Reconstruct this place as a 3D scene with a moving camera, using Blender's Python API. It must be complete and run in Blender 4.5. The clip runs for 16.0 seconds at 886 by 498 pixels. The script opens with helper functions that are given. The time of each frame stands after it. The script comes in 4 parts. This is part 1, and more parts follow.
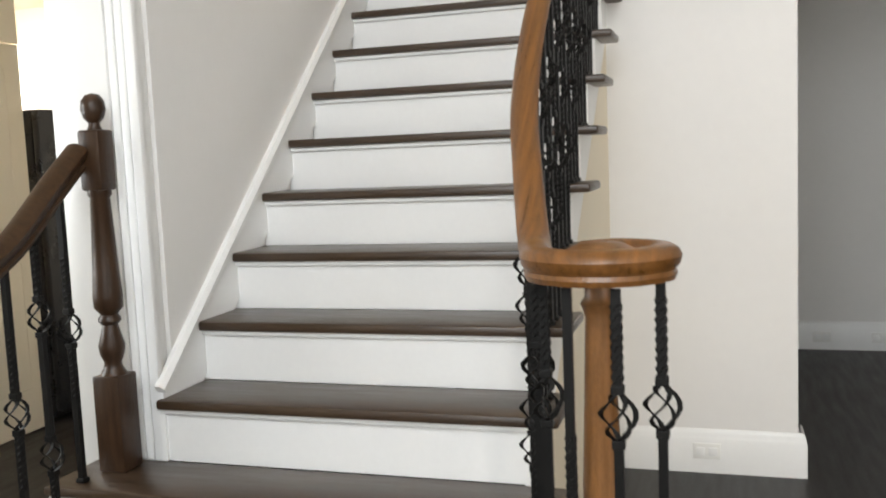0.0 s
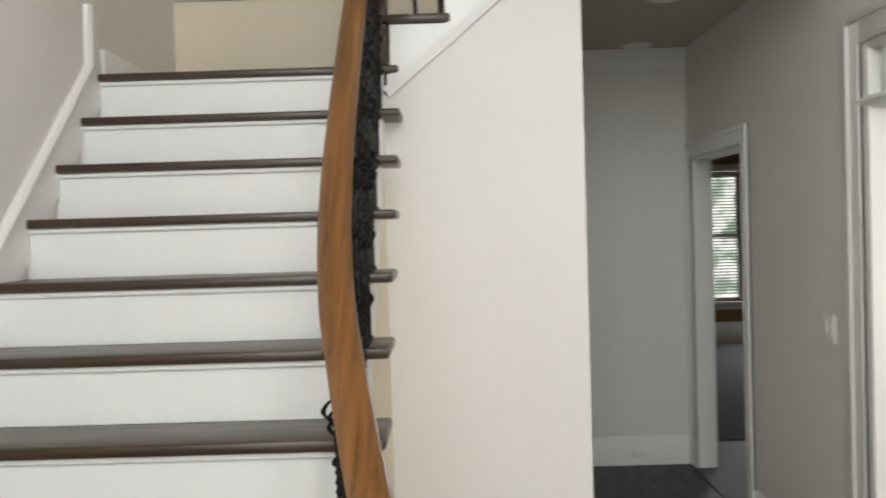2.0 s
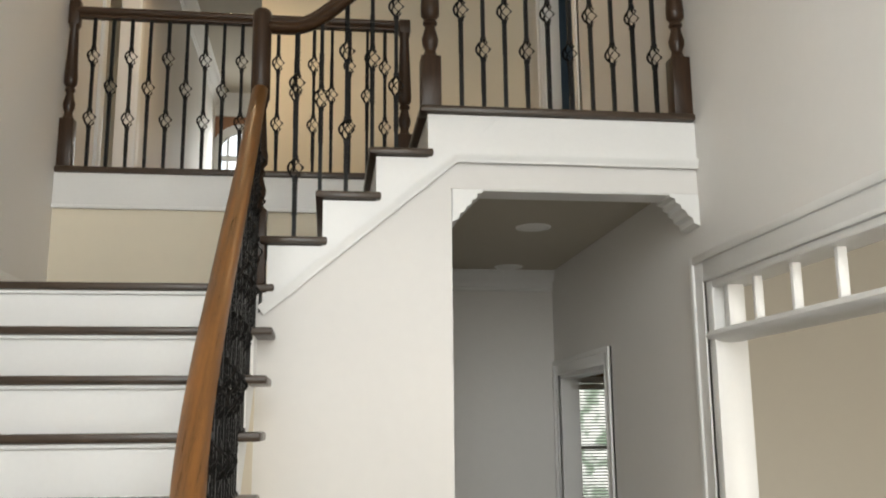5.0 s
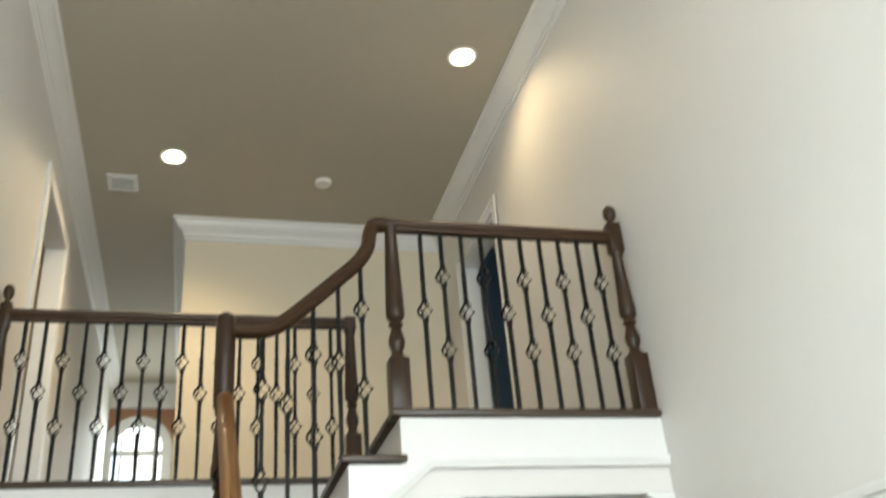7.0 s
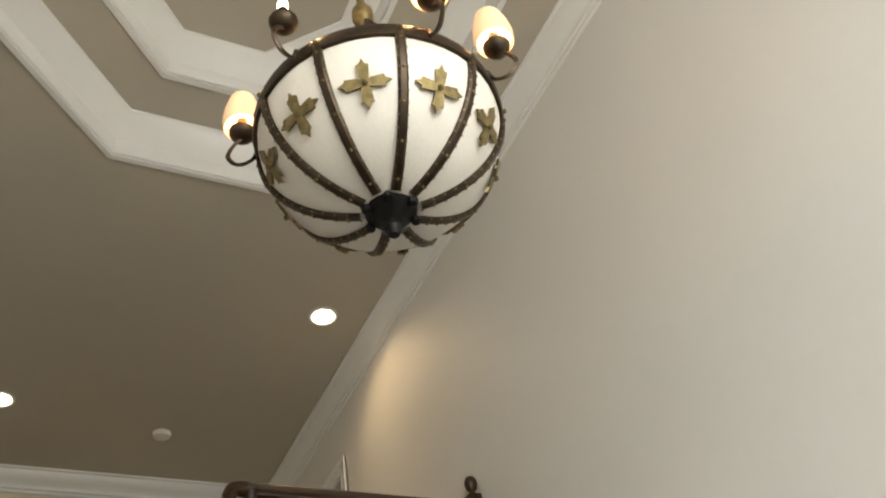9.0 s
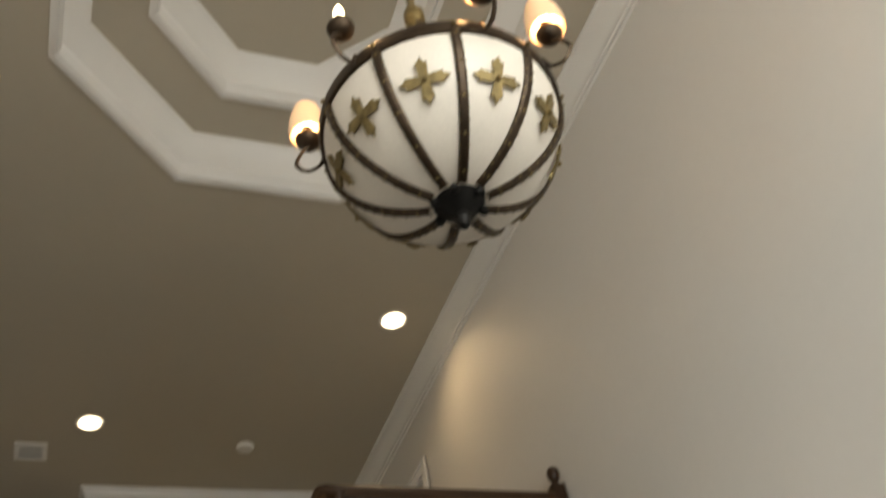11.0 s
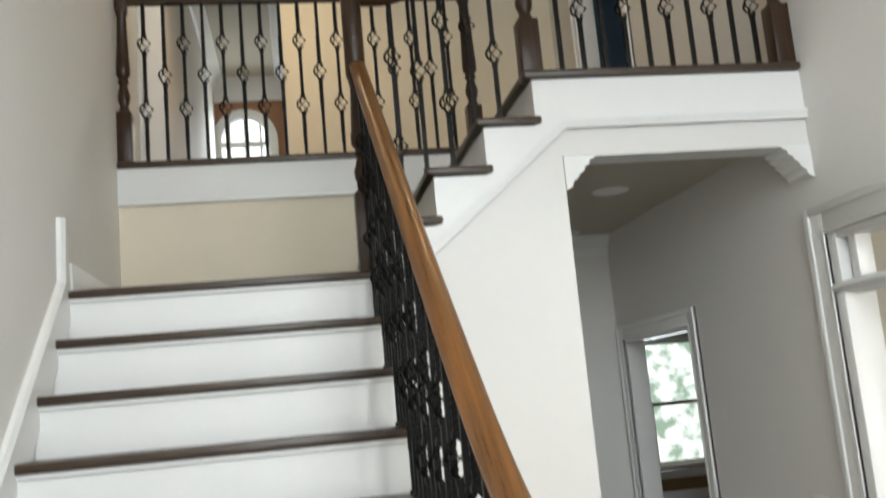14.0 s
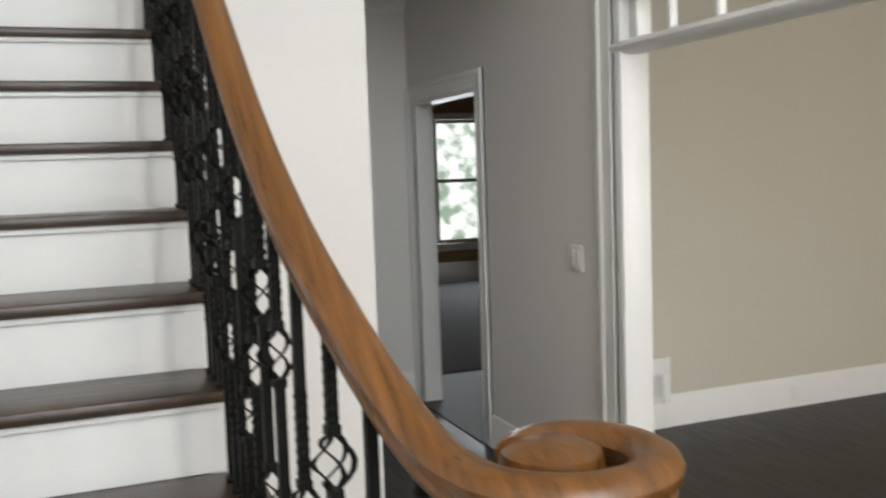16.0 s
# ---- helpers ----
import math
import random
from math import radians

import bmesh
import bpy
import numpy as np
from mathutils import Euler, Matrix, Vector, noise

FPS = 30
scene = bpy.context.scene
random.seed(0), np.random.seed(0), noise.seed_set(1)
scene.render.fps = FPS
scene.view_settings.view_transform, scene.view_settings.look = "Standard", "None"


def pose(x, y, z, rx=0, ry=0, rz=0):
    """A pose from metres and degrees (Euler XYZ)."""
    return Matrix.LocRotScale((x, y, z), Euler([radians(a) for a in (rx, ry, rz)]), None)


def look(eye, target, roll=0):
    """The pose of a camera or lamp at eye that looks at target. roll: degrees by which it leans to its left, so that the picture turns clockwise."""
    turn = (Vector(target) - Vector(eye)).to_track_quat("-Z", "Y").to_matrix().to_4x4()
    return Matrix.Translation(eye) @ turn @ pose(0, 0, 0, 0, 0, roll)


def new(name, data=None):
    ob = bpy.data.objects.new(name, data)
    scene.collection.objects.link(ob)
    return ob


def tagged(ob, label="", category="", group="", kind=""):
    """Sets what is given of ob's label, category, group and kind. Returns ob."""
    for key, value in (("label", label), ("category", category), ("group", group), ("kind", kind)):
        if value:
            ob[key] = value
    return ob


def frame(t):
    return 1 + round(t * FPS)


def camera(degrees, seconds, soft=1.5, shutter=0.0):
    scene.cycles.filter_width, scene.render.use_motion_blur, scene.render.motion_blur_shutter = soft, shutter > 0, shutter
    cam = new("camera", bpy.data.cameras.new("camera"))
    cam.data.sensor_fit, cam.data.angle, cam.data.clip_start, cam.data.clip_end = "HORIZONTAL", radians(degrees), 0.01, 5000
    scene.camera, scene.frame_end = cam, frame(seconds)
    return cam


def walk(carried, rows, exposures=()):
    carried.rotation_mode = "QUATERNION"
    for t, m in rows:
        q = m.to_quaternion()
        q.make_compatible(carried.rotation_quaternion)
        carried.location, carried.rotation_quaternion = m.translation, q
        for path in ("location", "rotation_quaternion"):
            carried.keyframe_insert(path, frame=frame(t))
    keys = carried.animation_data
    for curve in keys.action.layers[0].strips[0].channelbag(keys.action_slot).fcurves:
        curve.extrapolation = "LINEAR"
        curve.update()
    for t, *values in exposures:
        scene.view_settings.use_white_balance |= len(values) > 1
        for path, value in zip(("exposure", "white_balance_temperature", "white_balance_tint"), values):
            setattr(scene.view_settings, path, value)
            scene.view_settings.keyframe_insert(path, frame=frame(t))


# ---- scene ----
cam = camera(51.9, 16.0, soft=1.9, shutter=0.5)
EXPOSURES = [(0, -0.34, 6850, 10), (1.5, -0.38, 7050, 10), (2.5, -0.48, 6950, 10), (3.7, -0.4, 7150, 10), (5.8, -0.2, 7100, 8), (6.5, 0.05, 7000, 7), (7, 0.2, 6650, 1), (7.7, 0.06, 6850, 3), (8.7, -0.44, 7400, 6), (10.8, -0.97, 7900, 9), (11, -0.92, 7800, 8), (11.5, -0.22, 6800, 3), (12, 0.2, 6350, -2), (12.5, 0.18, 6400, -1), (13.5, -0.14, 6550, 4), (14.5, -0.26, 6650, 7), (16, -0.39, 6750, 10)]
PATH = [
    (0, (1.599, -2.236, 1.439), (1.008, -0.337, 1.234), -2.4),
    (0.5, (1.514, -2.088, 1.508), (0.933, -0.189, 1.272), 0.0),
    (1, (1.482, -1.925, 1.555), (0.976, 0.0, 1.348), -0.6),
    (1.5, (1.449, -1.805, 1.618), (1.153, 0.168, 1.484), -1.4),
    (2, (1.36, -1.726, 1.648), (1.344, 0.273, 1.6), -1.7),
    (2.5, (1.281, -1.763, 1.661), (1.46, 0.229, 1.612), -1.6),
    (3, (1.301, -1.741, 1.685), (1.512, 0.248, 1.675), -1.6),
    (3.5, (1.402, -1.756, 1.691), (1.585, 0.23, 1.839), -1.1),
    (3.7, (1.439, -1.788, 1.692), (1.641, 0.191, 1.902), -0.8),
    (5.8, (1.285, -1.799, 1.772), (1.556, 0.122, 2.258), -1.3),
    (6, (1.243, -1.797, 1.788), (1.527, 0.109, 2.323), -1.7),
    (6.5, (1.115, -1.732, 1.818), (1.491, 0.096, 2.538), -3.2),
    (7, (1.018, -1.677, 1.874), (1.515, 0.02, 2.808), -5.0),
    (7.5, (0.935, -1.671, 1.896), (1.567, -0.098, 2.957), -6.3),
    (8, (0.848, -1.673, 1.911), (1.591, -0.219, 3.065), -7.8),
    (8.5, (0.812, -1.671, 1.926), (1.607, -0.341, 3.19), -9.6),
    (8.7, (0.803, -1.684, 1.928), (1.602, -0.388, 3.225), -10.2),
    (10.8, (0.757, -1.685, 1.88), (1.455, -0.452, 3.291), -13.1),
    (11, (0.757, -1.683, 1.88), (1.429, -0.378, 3.239), -12.0),
    (11.5, (0.747, -1.689, 1.884), (1.339, -0.213, 3.096), -9.8),
    (12, (0.757, -1.61, 1.875), (1.275, 0.007, 2.933), -8.1),
    (12.5, (0.764, -1.573, 1.858), (1.227, 0.162, 2.738), -7.1),
    (13, (0.773, -1.547, 1.837), (1.165, 0.287, 2.532), -6.5),
    (13.5, (0.817, -1.582, 1.83), (1.134, 0.328, 2.333), -5.9),
    (14, (0.816, -1.573, 1.79), (1.139, 0.375, 2.109), -5.2),
    (14.5, (0.821, -1.559, 1.735), (1.205, 0.397, 1.893), -4.0),
    (15, (0.826, -1.547, 1.676), (1.277, 0.401, 1.697), -3.1),
    (15.5, (0.842, -1.535, 1.632), (1.394, 0.385, 1.534), -2.5),
    (16, (0.871, -1.535, 1.604), (1.593, 0.321, 1.428), -2.0),
]
walk(cam, [(t, look(eye, target, roll)) for t, eye, target, roll in PATH], EXPOSURES)

# ---- light ----
world = bpy.data.worlds.new("world")
scene.world = world
world.use_nodes = True
sky = world.node_tree.nodes.new("ShaderNodeTexSky")
sky.sky_type = "NISHITA"
sky.sun_disc = False
sky.sun_elevation, sky.sun_rotation = radians(40), radians(200)
back = world.node_tree.nodes["Background"]
back.inputs["Strength"].default_value = 0.12
world.node_tree.links.new(sky.outputs[0], back.inputs[0])


def lamp(name, kind, place, power, colour, size=0.1, target=None, size_y=None, spot=None):
    data = bpy.data.lights.new(name, kind)
    data.energy, data.color = power, colour
    if kind == "AREA":
        data.size = size
        if size_y:
            data.shape, data.size_y = "RECTANGLE", size_y
    else:
        data.shadow_soft_size = size
    if spot:
        data.spot_size, data.spot_blend = radians(spot), 1.0
    ob = new(name, data)
    ob.matrix_world = look(place, target) if target else pose(*place)
    return ob


DAY, WARM = (0.87, 0.935, 1.0), (1.0, 0.74, 0.45)
# daylight through the entrance glazing behind, the dining room window, the bedroom and upper windows; the two kitchen
# lamps are added fills
lamp("entrance_daylight", "AREA", (1.475, -3.5, 3.5), 185, DAY, 2.0, (1.475, 0, 2.2), 2.4)
lamp("entrance_door_daylight", "AREA", (1.475, -3.5, 1.3), 26, DAY, 1.5, (1.475, 0, 1.1), 2.0)
lamp("dining_daylight", "AREA", (5.2, -2.9, 1.5), 158, (0.97, 0.955, 0.925), 1.6, (5.0, 3, 1.3), 1.5)
lamp("bedroom_daylight", "AREA", (5.8, 9.95, 1.5), 55, DAY, 1.1, (4.6, 5, 0.6), 1.6)
# added lamp that brightens the kitchen, before a wall without a window
lamp("kitchen_fill", "AREA", (-4.6, 2.6, 1.6), 300, (1.0, 0.95, 0.85), 1.4, (-2, 2.4, 1.2), 1.3)
# added fill from the left for right wall and hall; no window known
lamp("added_side_fill", "AREA", (-2.06, -0.7, 1.6), 62, DAY, 1.1, (3, 0.3, 1.2), 1.3)
lamp("corridor_daylight", "AREA", (0.38, 8.85, 4.6), 14, (0.85, 0.92, 1.0), 0.7, (0.38, 4, 4.3), 1.2)
lamp("upper_bedroom_daylight", "AREA", (6.3, 4.2, 4.6), 12, (0.55, 0.75, 1.0), 1.0, (3, 4.2, 4.4), 1.0)
lamp("landing_lamp_glow", "SPOT", (0.734, 4.142, 5.70), 135, WARM, 0.08, (0.734, 4.142, 3), spot=140)
lamp("gallery_lamp_glow", "SPOT", (2.555, 2.739, 5.70), 40, WARM, 0.12, (2.555, 2.739, 3), spot=160)


# ---- materials ----
def material(name, colour, rough=0.5, metal=0.0, grain=0.06, scale=6.0, bump=0.0, bump_scale=150.0, fine=0.03, stretch=(1, 1, 1), coat=0.0, spec=0.5, tilt=None):
    m = bpy.data.materials.new(name)
    m.use_nodes = True
    nt = m.node_tree
    p = nt.nodes["Principled BSDF"]
    p.inputs["Metallic"].default_value = metal
    p.inputs["Coat Weight"].default_value = coat
    p.inputs["Specular IOR Level"].default_value = spec
    p.inputs["Coat Roughness"].default_value = 0.15
    co = nt.nodes.new("ShaderNodeTexCoord")
    mp = nt.nodes.new("ShaderNodeMapping")
    mp.inputs["Scale"].default_value = stretch
    if tilt is not None:  # grain along a sloping length
        mp.vector_type = "TEXTURE"
        mp.inputs["Rotation"].default_value = (radians(tilt), 0, 0)
        mp.inputs["Scale"].default_value = [1 / k for k in stretch]
    nt.links.new(co.outputs["Object"], mp.inputs[0])
    big, small = nt.nodes.new("ShaderNodeTexNoise"), nt.nodes.new("ShaderNodeTexNoise")
    big.inputs["Scale"].default_value, small.inputs["Scale"].default_value = scale, scale * 14
    big.inputs["Detail"].default_value = small.inputs["Detail"].default_value = 5
    for n in (big, small):
        nt.links.new(mp.outputs[0], n.inputs["Vector"])
    ramp = nt.nodes.new("ShaderNodeMix")
    ramp.data_type = "RGBA"
    ramp.inputs["A"].default_value = (*[c * (1 - grain) for c in colour], 1)
    ramp.inputs["B"].default_value = (*[min(1, c * (1 + grain)) for c in colour], 1)
    mix = nt.nodes.new("ShaderNodeMath")
    mix.operation = "MULTIPLY_ADD"
    mix.inputs[1].default_value = 0.6
    nt.links.new(big.outputs["Fac"], mix.inputs[0])
    half = nt.nodes.new("ShaderNodeMath")
    half.operation = "MULTIPLY"
    half.inputs[1].default_value = 0.4
    nt.links.new(small.outputs["Fac"], half.inputs[0])
    nt.links.new(half.outputs[0], mix.inputs[2])
    wide = nt.nodes.new("ShaderNodeMapRange")
    wide.inputs["From Min"].default_value, wide.inputs["From Max"].default_value = 0.32, 0.68
    nt.links.new(mix.outputs[0], wide.inputs["Value"])
    nt.links.new(wide.outputs[0], ramp.inputs["Factor"])
    nt.links.new(ramp.outputs["Result"], p.inputs["Base Color"])
    rr = nt.nodes.new("ShaderNodeMapRange")
    rr.inputs["To Min"].default_value, rr.inputs["To Max"].default_value = max(0.02, rough - fine * 3), min(1, rough + fine * 3)
    nt.links.new(wide.outputs[0], rr.inputs["Value"])
    nt.links.new(rr.outputs[0], p.inputs["Roughness"])
    if bump:
        bn, bt = nt.nodes.new("ShaderNodeTexNoise"), nt.nodes.new("ShaderNodeBump")
        bn.inputs["Scale"].default_value = bump_scale
        bt.inputs["Strength"].default_value, bt.inputs["Distance"].default_value = bump, 0.002
        nt.links.new(mp.outputs[0], bn.inputs["Vector"])
        nt.links.new(bn.outputs["Fac"], bt.inputs["Height"])
        nt.links.new(bt.outputs[0], p.inputs["Normal"])
    return m


def glow(name, colour, strength):
    m = bpy.data.materials.new(name)
    m.use_nodes = True
    p = m.node_tree.nodes["Principled BSDF"]
    p.inputs["Base Color"].default_value = (*colour, 1)
    p.inputs["Emission Color"].default_value = (*colour, 1)
    p.inputs["Emission Strength"].default_value = strength
    return m


PAINT = material("greige_wall_paint", (0.735, 0.715, 0.69), 0.6, grain=0.02, scale=1.5, bump=0.12, bump_scale=260)
WHITE = material("white_trim_paint", (0.78, 0.775, 0.76), 0.38, grain=0.02, scale=4, bump=0.05)
CEIL = material("taupe_ceiling_paint", (0.47, 0.43, 0.355), 0.8, grain=0.03, scale=1.2, bump=0.2, bump_scale=200)
CREAM = material("cream_wall_paint", (0.74, 0.66, 0.52), 0.6, grain=0.02, scale=1.5, bump=0.12, bump_scale=260)
TAN = material("terracotta_tan_paint", (0.36, 0.18, 0.10), 0.65, grain=0.04, scale=2, bump=0.1)
OCHRE = material("ochre_wall_paint", (0.30, 0.19, 0.09), 0.65, grain=0.04, scale=2, bump=0.1)
TREAD = material("dark_stained_tread_oak", (0.046, 0.027, 0.015), 0.36, grain=0.45, scale=5, stretch=(1, 9, 9), bump=0.25, bump_scale=60, coat=0.12)
FLOOR = material("dark_stained_floor_oak", (0.011, 0.0085, 0.007), 0.45, grain=0.45, scale=3, stretch=(9, 1, 9), bump=0.2, bump_scale=40)
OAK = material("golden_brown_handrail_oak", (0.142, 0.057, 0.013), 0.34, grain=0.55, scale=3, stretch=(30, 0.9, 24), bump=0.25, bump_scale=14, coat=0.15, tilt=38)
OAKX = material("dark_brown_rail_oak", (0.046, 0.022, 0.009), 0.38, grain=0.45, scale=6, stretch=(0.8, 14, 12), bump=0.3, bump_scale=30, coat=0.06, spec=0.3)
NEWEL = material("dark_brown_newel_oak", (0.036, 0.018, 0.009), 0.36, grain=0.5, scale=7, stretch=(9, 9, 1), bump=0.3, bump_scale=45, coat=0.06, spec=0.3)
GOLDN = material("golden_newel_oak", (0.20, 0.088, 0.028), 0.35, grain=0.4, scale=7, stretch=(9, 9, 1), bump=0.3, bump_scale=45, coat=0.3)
IRON = material("black_wrought_iron", (0.005, 0.0045, 0.004), 0.5, metal=0.0, grain=0.4, scale=30, bump=0.3, bump_scale=300, spec=0.22)
BRONZE = material("aged_bronze", (0.055, 0.036, 0.022), 0.38, metal=0.7, grain=0.5, scale=30, bump=0.3)
BRASS = material("antique_brass", (0.22, 0.165, 0.075), 0.42, metal=0.75, grain=0.5, scale=60, bump=0.4)
ALAB = material("alabaster_glass", (0.80, 0.74, 0.66), 0.35, grain=0.06, scale=9)
BLACK = material("black_appliance_enamel", (0.012, 0.012, 0.013), 0.3, grain=0.2, scale=8)
PLASTIC = material("white_plastic", (0.78, 0.77, 0.74), 0.4, grain=0.02, scale=10)
# dark colour standing in for shade, in vents and on the bedroom ceiling
DARK = material("painted_shade", (0.06, 0.06, 0.055), 0.8, grain=0.2)
CARPET = material("grey_carpet", (0.11, 0.11, 0.115), 0.95, grain=0.3, scale=40, bump=0.6, bump_scale=500)
TILE = material("pale_slate_tile", (0.075, 0.08, 0.078), 0.6, grain=0.35, scale=6)
BLUEW = material("slate_blue_wall_paint", (0.10, 0.135, 0.16), 0.7, grain=0.04, scale=2)
STONE = material("speckled_granite", (0.35, 0.30, 0.22), 0.25, grain=0.6, scale=40)
DINING = material("warm_greige_dining_paint", (0.56, 0.52, 0.445), 0.65, grain=0.02, scale=1.5, bump=0.12, bump_scale=260)
LAVEN = material("pale_lavender_paint", (0.60, 0.56, 0.60), 0.65, grain=0.02, scale=2)
LAMPGLOW = glow("lit_lamp_lens", (1.0, 0.86, 0.66), 14)
BULB = glow("lit_bulb", (1.0, 0.78, 0.5), 25)
SHADE = glow("lit_fabric_shade", (0.80, 0.56, 0.36), 0.55)


def outdoors(name, colours, strength, scale):
    m = bpy.data.materials.new(name)
    m.use_nodes = True
    nt = m.node_tree
    p = nt.nodes["Principled BSDF"]
    tex = nt.nodes.new("ShaderNodeTexNoise")
    tex.inputs["Scale"].default_value, tex.inputs["Detail"].default_value = scale, 7
    co = nt.nodes.new("ShaderNodeTexCoord")
    nt.links.new(co.outputs["Object"], tex.inputs["Vector"])
    ramp = nt.nodes.new("ShaderNodeValToRGB")
    ramp.color_ramp.elements[0].position, ramp.color_ramp.elements[1].position = 0.40, 0.56
    ramp.color_ramp.elements[0].color, ramp.color_ramp.elements[1].color = (*colours[0], 1), (*colours[1], 1)
    nt.links.new(tex.outputs["Fac"], ramp.inputs[0])
    p.inputs["Base Color"].default_value = (0, 0, 0, 1)
    nt.links.new(ramp.outputs[0], p.inputs["Emission Color"])
    p.inputs["Emission Strength"].default_value = strength
    return m


GARDEN = outdoors("garden_foliage_and_sky", ((0.28, 0.38, 0.30), (0.95, 1.0, 1.0)), 2.0, 0.9)
SKYCARD = outdoors("pale_sky", ((0.75, 0.85, 1.0), (1, 1, 1)), 2.2, 0.4)
GLASS = bpy.data.materials.new("window_glass")
GLASS.use_nodes = True
GLASS.node_tree.nodes["Principled BSDF"].inputs["Transmission Weight"].default_value = 1.0
GLASS.node_tree.nodes["Principled BSDF"].inputs["Roughness"].default_value = 0.02
GLASS.node_tree.nodes["Principled BSDF"].inputs["IOR"].default_value = 1.1


# ---- mesh helpers ----
def finish(bm, name, mat, parent=None, smooth=False):
    bmesh.ops.recalc_face_normals(bm, faces=bm.faces[:])
    me = bpy.data.meshes.new(name)
    bm.to_mesh(me)
    bm.free()
    me.materials.append(mat)
    if smooth:
        me.polygons.foreach_set("use_smooth", [True] * len(me.polygons))
        me.set_sharp_from_angle(angle=radians(38))
    ob = new(name, me)
    ob.parent = parent
    return ob


def add_box(bm, x0, y0, z0, x1, y1, z1, bevel=0.0):
    m = Matrix.Translation(((x0 + x1) / 2, (y0 + y1) / 2, (z0 + z1) / 2)) @ Matrix.Diagonal((x1 - x0, y1 - y0, z1 - z0, 1))
    made = bmesh.ops.create_cube(bm, size=1, matrix=m)
    if bevel:
        edges = list({e for v in made["verts"] for e in v.link_edges})
        bmesh.ops.bevel(bm, geom=edges, offset=bevel, segments=2, affect="EDGES", profile=0.5)


def box(name, a, b, mat, bevel=0.0, parent=None):
    bm = bmesh.new()
    add_box(bm, *a, *b, bevel)
    return finish(bm, name, mat, parent, smooth=bevel > 0)


def boxes(name, items, mat, bevel=0.0, parent=None):
    bm = bmesh.new()
    for a, b in items:
        add_box(bm, *a, *b, bevel)
    return finish(bm, name, mat, parent, smooth=bevel > 0)


def add_prism(bm, points, depth):
    """A flat outline of 3D points, pushed along the vector depth."""
    d = Vector(depth)
    a = [bm.verts.new(p) for p in points]
    b = [bm.verts.new(Vector(p) + d) for p in points]
    bm.faces.new(a)
    bm.faces.new(b[::-1])
    for i in range(len(a)):
        j = (i + 1) % len(a)
        bm.faces.new((a[i], b[i], b[j], a[j]))


def prism(name, points, depth, mat, parent=None):
    bm = bmesh.new()
    add_prism(bm, points, depth)
    return finish(bm, name, mat, parent)


def add_sweep(bm, path, profile, up=(0, 0, 1), closed=False, caps=True):
    """Pushes a closed profile of (side, up) along a path; side is to the right of the way."""
    n, rings, up = len(path), [], Vector(up)
    path = [Vector(p) for p in path]
    for i, p in enumerate(path):
        a = path[(i - 1) % n] if closed or i else p
        b = path[(i + 1) % n] if closed or i < n - 1 else p
        d0, d1 = (p - a), (b - p)
        d0, d1 = (d0 if d0.length > 1e-6 else d1).normalized(), (d1 if d1.length > 1e-6 else d0).normalized()
        t = (d0 + d1).normalized()
        side = t.cross(up).normalized()
        flat0 = d0.cross(up).normalized()
        stretch = 1 / max(0.5, side.dot(flat0))
        lift = side.cross(t).normalized()
        rings.append([bm.verts.new(p + side * s * stretch + lift * u) for s, u in profile])
    k = len(profile)
    for i in range(n if closed else n - 1):
        r, q = rings[i], rings[(i + 1) % n]
        for j in range(k):
            bm.faces.new((r[j], r[(j + 1) % k], q[(j + 1) % k], q[j]))
    if caps and not closed:
        bm.faces.new(rings[0][::-1])
        bm.faces.new(rings[-1])


def sweep(name, path, profile, mat, parent=None, closed=False, smooth=True, up=(0, 0, 1)):
    bm = bmesh.new()
    add_sweep(bm, path, profile, up, closed)
    return finish(bm, name, mat, parent, smooth)


def add_lathe(bm, outline, seg=20, at=(0, 0, 0), cap=True):
    rings = []
    for r, z in outline:
        rings.append([bm.verts.new((at[0] + r * math.cos(2 * math.pi * i / seg), at[1] + r * math.sin(2 * math.pi * i / seg), at[2] + z)) for i in range(seg)])
    for a, b in zip(rings, rings[1:]):
        for i in range(seg):
            j = (i + 1) % seg
            bm.faces.new((a[i], a[j], b[j], b[i]))
    if cap:
        bm.faces.new(rings[0][::-1])
        bm.faces.new(rings[-1])


def curve_points(points, per=8):
    """A smooth line through the points."""
    out, p = [], [Vector(q) for q in points]
    for i in range(len(p) - 1):
        a, b, c, d = p[max(i - 1, 0)], p[i], p[i + 1], p[min(i + 2, len(p) - 1)]
        for k in range(per):
            t = k / per
            out.append(0.5 * (2 * b + (c - a) * t + (2 * a - 5 * b + 4 * c - d) * t * t + (3 * b - a - 3 * c + d) * t ** 3))
    return out + [p[-1]]


def setting(ob, label, category=""):
    return tagged(ob, label, category, kind="structure")


CROWN = [(0, 0), (0.11, 0), (0.11, -0.014), (0.095, -0.022), (0.085, -0.05), (0.055, -0.085), (0.03, -0.105), (0.022, -0.125), (0.022, -0.14), (0.012, -0.145), (0.012, -0.17), (0, -0.175)]
BASE = [(0, 0), (0.018, 0), (0.018, 0.15), (0.014, 0.158), (0.012, 0.175), (0.006, 0.19), (0, 0.195)]


def crown(name, path, size=1.0, z=None, closed=False):
    """Moulding on the right-hand side of the path, hung from its height."""
    return setting(sweep(name, path, [(s * size, u * size) for s, u in CROWN], WHITE, closed=closed), "white painted crown moulding under the ceiling", "moulding")


def baseboard(path):
    return setting(sweep("baseboard", path, BASE, WHITE), "tall white painted baseboard along the wall foot", "baseboard")


# ---- plan ----
RISE, GO = 0.19, 0.231
T0, LAND, UP, TOP = 0.57, 2.28, 3.04, 5.74
